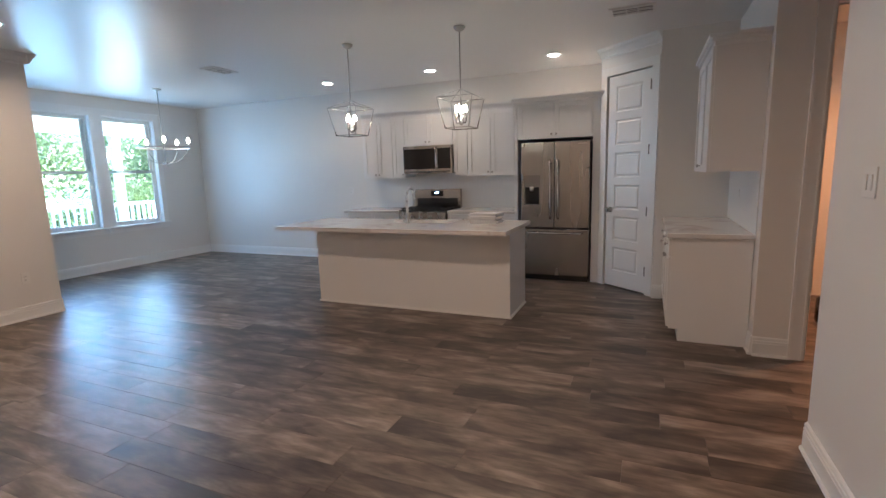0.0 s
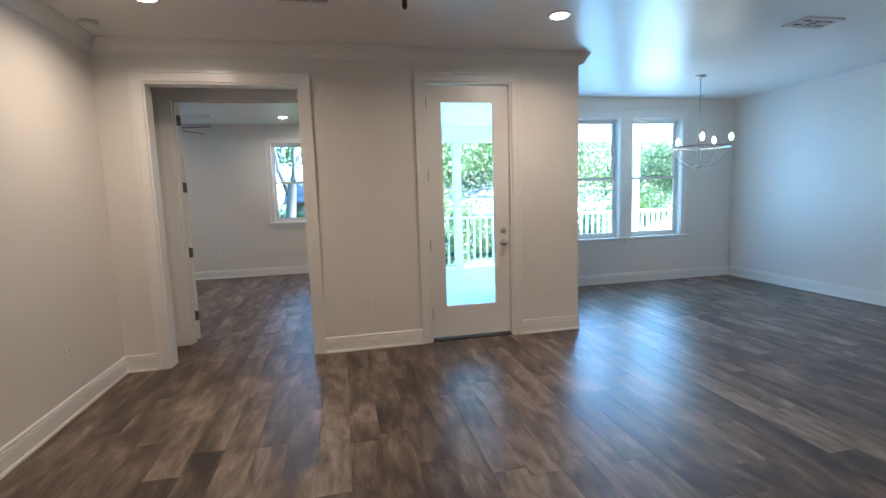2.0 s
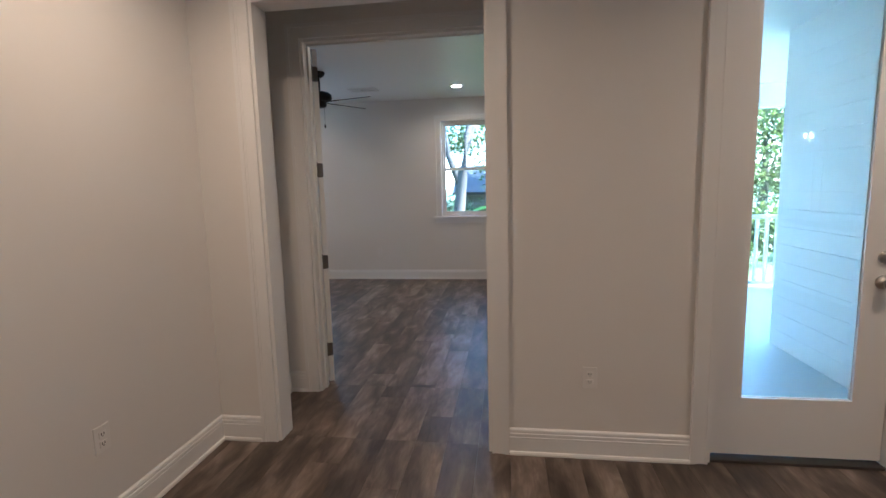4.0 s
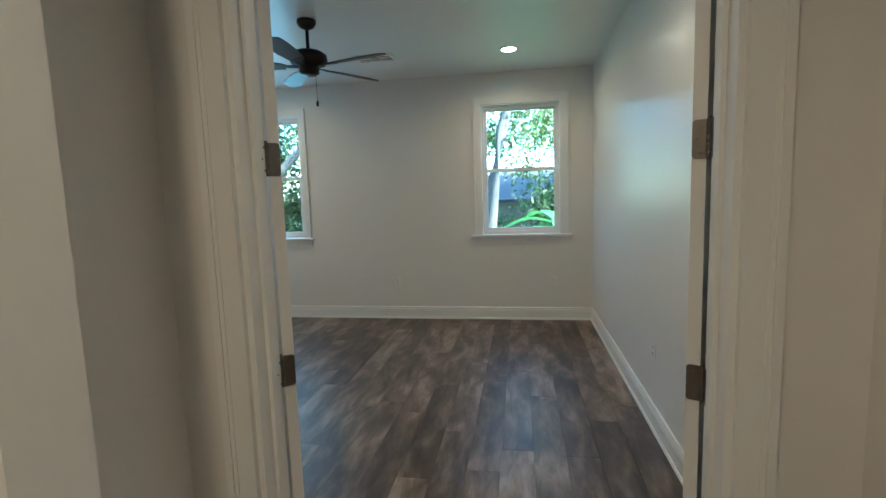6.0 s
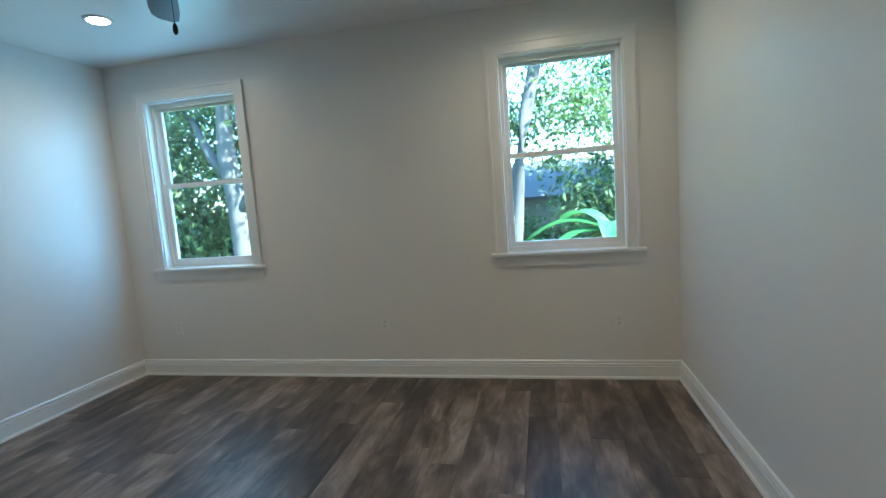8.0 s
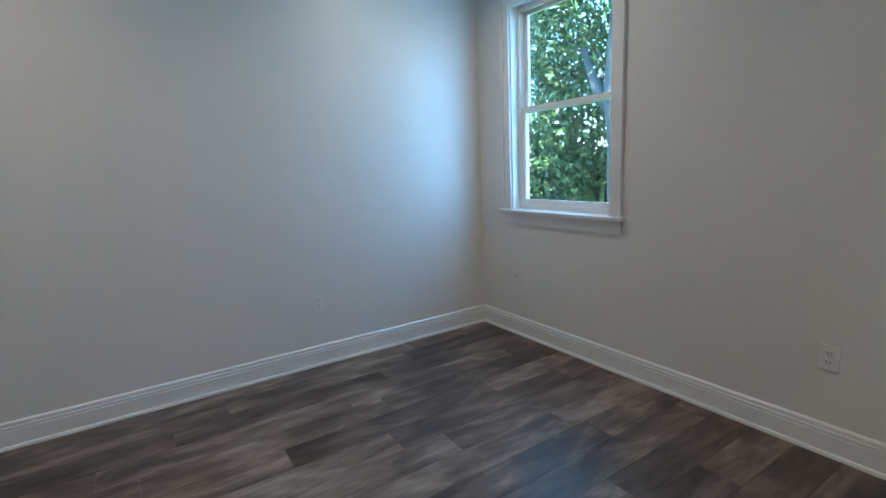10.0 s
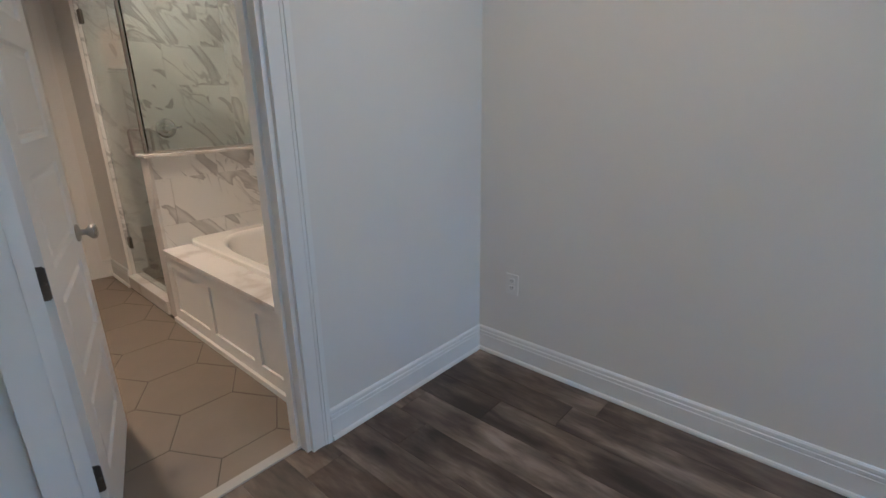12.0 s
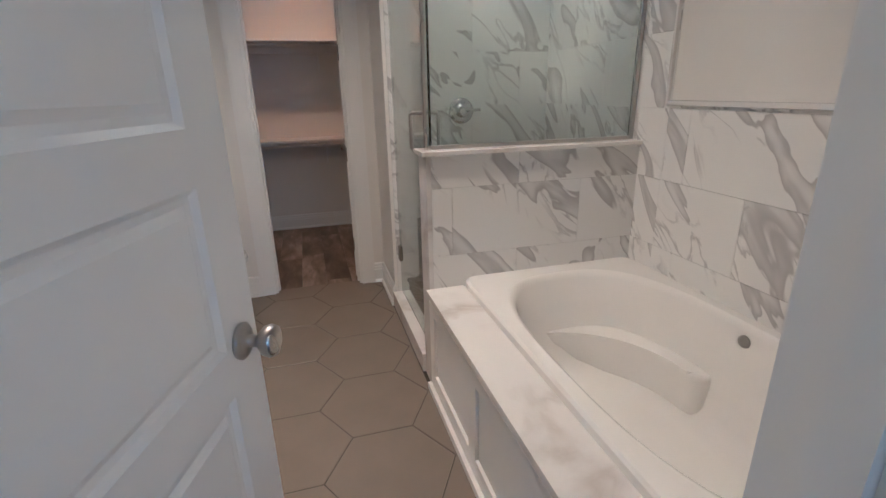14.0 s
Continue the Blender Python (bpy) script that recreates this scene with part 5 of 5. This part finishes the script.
tree(3.4, 19.5, ([(0, 0, 0), (0.1, 0, 2), (0, 0, 5)], [0.22, 0.16, 0.08]), [], [((0, 0, 4.2), (2.6, 2.0, 2.3), 6500), ((-0.8, -1, 1.6), (2.2, 1.4, 1.7), 5000)], "round leafy tree beyond the porch", 71, LEAF_B, 0.13)
tree(6.8, 22.0, ([(0, 0, 0), (0.1, 0, 2), (0, 0, 5)], [0.22, 0.16, 0.08]), [], [((0, 0, 3.4), (2.4, 2.0, 2.4), 6000)], "leafy tree across the yard", 81, LEAF_B, 0.14)
tree(11.0, 25.0, ([(0, 0, 0), (0.1, 0, 2), (0, 0, 4)], [0.24, 0.16, 0.08]), [], [((0, 0, 3.2), (4.0, 2.4, 2.0), 7000)], "broad leafy tree across the road", 91, LEAF_A, 0.15)
tree(19.0, 28.0, ([(0, 0, 0), (0.1, 0, 2), (0, 0, 4)], [0.24, 0.16, 0.08]), [], [((0, 0, 3.0), (4.5, 2.4, 2.2), 6000)], "broad leafy tree across the road", 101, LEAF_A, 0.16)
tree(17.3, 22.0, ([(0, 0, 0), (0.1, 0, 1.5), (0, 0, 3.4)], [0.20, 0.14, 0.07]), [], [((0, 0, 2.7), (2.2, 1.5, 1.5), 5500)], "low leafy tree beyond the porch railing", 111, LEAF_A, 0.13)
for x, y, r, n, sd_, mt in ((13.0, 19.5, (1.6, 1.0, 0.9), 3500, 121, LEAF_A), (3.3, 14.2, (1.3, 0.8, 0.85), 3800, 151, LEAF_B), (5.6, 15.2, (1.4, 0.8, 0.8), 3800, 161, LEAF_B), (8.4, 15.8, (1.2, 0.8, 0.6), 2600, 171, LEAF_A), (-1.3, 19.0, (1.2, 0.9, 0.8), 2000, 131, LEAF_B), (-4.0, 19.5, (2.2, 1.0, 2.2), 6000, 141, LEAF_A)):
    sb = thing("shrub", pose(x, y, -0.46), "leafy green garden shrub", "shrub", "garden shrubs")
    part("stem", tube(bmesh.new(), [(0, 0, 0), (0.05, 0, r[2] * 0.6), (0.1, 0.05, r[2])], 0.04, 8, taper=[0.05, 0.03, 0.015]), BARK, sb)
    foliage("crown", sb, (0, 0, r[2]), r, int(n * 2), 0.065, mt, sd_, 0.3)
ban = thing("banana_plant", pose(0.75, 14.2, -0.46), "banana plant with broad green leaves", "banana plant")
part("stalk", tube(bmesh.new(), [(0, 0, 0), (0.02, 0, 0.7), (0, 0, 1.3)], 0.07, 12, taper=[0.09, 0.07, 0.05]), surface("banana_stalk", (0.20, 0.22, 0.09), 0.6), ban)
for i, (a, ln, lift) in enumerate(((200, 1.1, 0.55), (170, 1.2, 0.9), (140, 0.9, 1.1), (20, 1.0, 0.8), (330, 1.0, 0.6), (260, 0.9, 0.9), (225, 0.8, 0.2), (185, 0.8, 0.15))):
    bm = bmesh.new()
    rows = []
    for k in range(9):
        f = k / 8
        w = 0.16 * math.sin(math.pi * min(1, f * 0.94 + 0.06)) ** 0.6
        z = 1.25 + lift * f - 1.0 * f * f
        rows.append([bm.verts.new((ln * f, s * w, z + (0.05 if s else 0))) for s in (-1, 0, 1)])
    for r0, r1 in zip(rows, rows[1:]):
        for k in range(2):
            bm.faces.new((r0[k], r0[k + 1], r1[k + 1], r1[k])).smooth = True
    bm.transform(Matrix.Rotation(radians(a), 4, "Z"))
    part("leaf", bm, YELLOWLEAF if i == 6 else BANANA, ban)
hs = thing("garden_shed", pose(1.6, 20.5, -0.46), "low tan stucco outbuilding with a dark shingle roof", "shed")
part("wall", boxes((-2.6, 6, -0.1, 3.0, 0.0, 1.75)), STUCCO, hs)
bm = bmesh.new()
vs = [bm.verts.new(q) for q in ((-2.9, -0.4, 1.75), (6.3, -0.4, 1.75), (6.3, 1.5, 2.75), (-2.9, 1.5, 2.75), (-2.9, 3.4, 1.75), (6.3, 3.4, 1.75), (-2.9, -0.4, 1.66), (6.3, -0.4, 1.66), (6.3, 3.4, 1.66), (-2.9, 3.4, 1.66))]
for q in ((0, 1, 2, 3), (3, 2, 5, 4), (6, 7, 1, 0), (9, 8, 7, 6), (4, 5, 8, 9), (0, 3, 4, 9, 6), (1, 7, 8, 5, 2)):
    bm.faces.new([vs[k] for k in q])
part("roof", bm, SHINGLE, hs)

# ---- floor planks ----
PW, PL = 0.18, 1.22
AREAS = [(-1.10, 6.86, -3.6, 6.27), (3.15, 6.86, 6.26, 8.19), (-1.0, 0.79, 6.26, 7.0), (-3.91, 0.79, 7.0, 11.14), (-3.91, -1.25, 2.18, 3.84)]


def plank_mesh(w, l):
    bm = bmesh.new()
    g, c = 0.0002, 0.0009
    lo = [(g, g), (w - g, g), (w - g, l - g), (g, l - g)]
    hi = [(g + c, g + c), (w - g - c, g + c), (w - g - c, l - g - c), (g + c, l - g - c)]
    a = [bm.verts.new((x, y, -0.0016)) for x, y in lo]
    b = [bm.verts.new((x, y, 0)) for x, y in hi]
    d = [bm.verts.new((x, y, -0.011)) for x, y in lo]
    bm.faces.new(b)
    for k in range(4):
        j = (k + 1) % 4
        bm.faces.new((a[k], a[j], b[j], b[k]))
        bm.faces.new((d[k], d[j], a[j], a[k]))
    return bm


FULL = mesh_of(plank_mesh(PW, PL), "plank", FLOOR)
floors = {"floor_living": None, "floor_bedroom": None}
for k in floors:
    floors[k] = tagged(new(k), "grey-brown wood-look vinyl plank floor", kind="structure")
rest = bmesh.new()
counts = {"floor_living": 0, "floor_bedroom": 0}
rng = random.Random(9)
col = -3.91
while col < 6.86:
    xa, xb = col, col + PW
    shift = rng.uniform(0, PL)
    spans = []
    for x0, x1, y0, y1 in AREAS:
        if min(xb, x1) - max(xa, x0) > 0.004:
            spans.append((max(xa, x0), min(xb, x1), y0, y1))
    for x0, x1, y0, y1 in spans:
        k = math.floor((y0 - shift) / PL)
        while shift + k * PL < y1:
            a, b = max(y0, shift + k * PL), min(y1, shift + (k + 1) * PL)
            k += 1
            if b - a < 0.003:
                continue
            owner = "floor_bedroom" if a >= 6.9 and x0 < 0.8 else "floor_living"
            near = owner == "floor_bedroom" or (0.4 < b and x0 < 4.6 and a > -0.2)
            if near and counts[owner] < 290:
                full = abs(b - a - PL) < 1e-4 and abs(x1 - x0 - PW) < 1e-4
                ob = new("plank", FULL if full else mesh_of(plank_mesh(x1 - x0, b - a), "plank", FLOOR))
                ob.parent = floors[owner]
                ob.location = (x0, a, 0)
                counts[owner] += 1
            else:
                tmp = plank_mesh(x1 - x0, b - a)
                tmp.transform(Matrix.Translation((x0, a, 0)))
                me = bpy.data.meshes.new("tmp")
                tmp.to_mesh(me)
                tmp.free()
                rest.from_mesh(me)
                bpy.data.meshes.remove(me)
    col += PW
fr_ = part("plank_field", rest, FLOOR_REST, floors["floor_living"])
tagged(fr_, kind="stuff")

# ---- bathroom tiles ----
hexfloor = tagged(new("floor_bath"), "taupe hexagon floor tiles with dark grout", kind="structure")
part("grout_bed", boxes((-2.868, -1.25, 3.90, 6.955, -0.011, -0.003), (-2.72, -2.11, 3.84, 3.90, -0.011, -0.003), (-2.775, -2.03, 6.955, 6.985, -0.011, -0.003)), HEXGROUT, hexfloor)
HS = 0.2485
bm = bmesh.new()
b0 = [bm.verts.new(((HS - 0.002) * math.cos(k * math.pi / 3), (HS - 0.002) * math.sin(k * math.pi / 3), -0.002)) for k in range(6)]
b1 = [bm.verts.new(((HS - 0.005) * math.cos(k * math.pi / 3), (HS - 0.005) * math.sin(k * math.pi / 3), 0)) for k in range(6)]
bm.faces.new(b1)
for k in range(6):
    bm.faces.new((b0[k], b0[(k + 1) % 6], b1[(k + 1) % 6], b1[k]))
HEXM = mesh_of(bm, "hex_tile", HEXTILE)
for i in range(-2, 6):
    for j in range(-6, 7):
        x, y = -2.607 + i * 1.5 * HS, 5.760 + (j + 0.5 * (i % 2)) * HS * math.sqrt(3)
        if -3.1 < x < -1.15 and 3.6 < y < 7.2:
            inside = x + HS < -1.25 and x - HS > -2.868 and y - HS * 0.87 > 3.9 and y + HS * 0.87 < 6.92
            if inside:
                ob = new("tile", HEXM)
            else:
                cut = bmesh.new()
                cut.from_mesh(HEXM)
                cut.transform(Matrix.Translation((x, y, 0)))
                for co, no in (((-2.868, 0, 0), (-1, 0, 0)), ((-1.25, 0, 0), (1, 0, 0)), ((0, 3.84 if -2.72 < x < -2.11 else 3.9, 0), (0, -1, 0)), ((0, 6.985 if -2.775 < x < -2.03 else 6.955, 0), (0, 1, 0))):
                    bmesh.ops.bisect_plane(cut, geom=list(cut.verts) + list(cut.edges) + list(cut.faces), plane_co=co, plane_no=no, clear_outer=True)
                if not cut.faces:
                    cut.free()
                    continue
                cut.transform(Matrix.Translation((-x, -y, 0)))
                ob = new("tile", mesh_of(cut, "tile", HEXTILE))
            ob.parent = hexfloor
            ob.location = (x, y, 0)


def tile_wall(name, m, u0, u1, v0, v1, label, phase=0.0):
    """Marble tiles 0.61 x 0.30 in running bond on a plane; local x along, z up, facing -y."""
    w = tagged(new(name), label, kind="structure")
    w.matrix_world = m
    part("grout_bed", boxes((u0, u1, -0.003, 0, v0, v1)), GROUT, w)
    z, row = 0.05, 0
    while z < v1:
        u = -4.88 + phase + (0.305 if row % 2 else 0)
        while u < u1:
            a, b, lo, hi = max(u, u0), min(u + 0.61, u1), max(z, v0), min(z + 0.30, v1)
            if b - a > 0.01 and hi - lo > 0.01:
                g = 0.0009
                bm = boxes((-(b - a) / 2 + g, (b - a) / 2 - g, -0.0085, -0.0031, g, hi - lo - g))
                ob = part("tile", bm, MARBLE, w)
                ob.location = ((a + b) / 2, 0, lo)
            u += 0.61
        z, row = z + 0.30, row + 1


tile_wall("wall_tile_pony", pose(-2.905, 5.292, 0, 0, 0, 180), 0, 1.003, 0.30, 1.085, "white marble tiles with grey veins on the low wall", 0.09)
tile_wall("wall_tile_valve", pose(-2.905, 4.36, 0, 0, 0, 180), 0, 1.0, 0.02, 2.70, "white marble tiles in the shower", 0.2)
tile_wall("wall_tile_shower_side", pose(-3.91, 4.36, 0, 0, 0, 90), 0, 1.10, 0.02, 2.70, "white marble tiles in the shower", 0.0)
tile_wall("wall_tile_tub_side", pose(-3.91, 5.46, 0, 0, 0, 90), 0, 1.49, 0.45, 1.262, "white marble tiles beside the bathtub", -0.18)
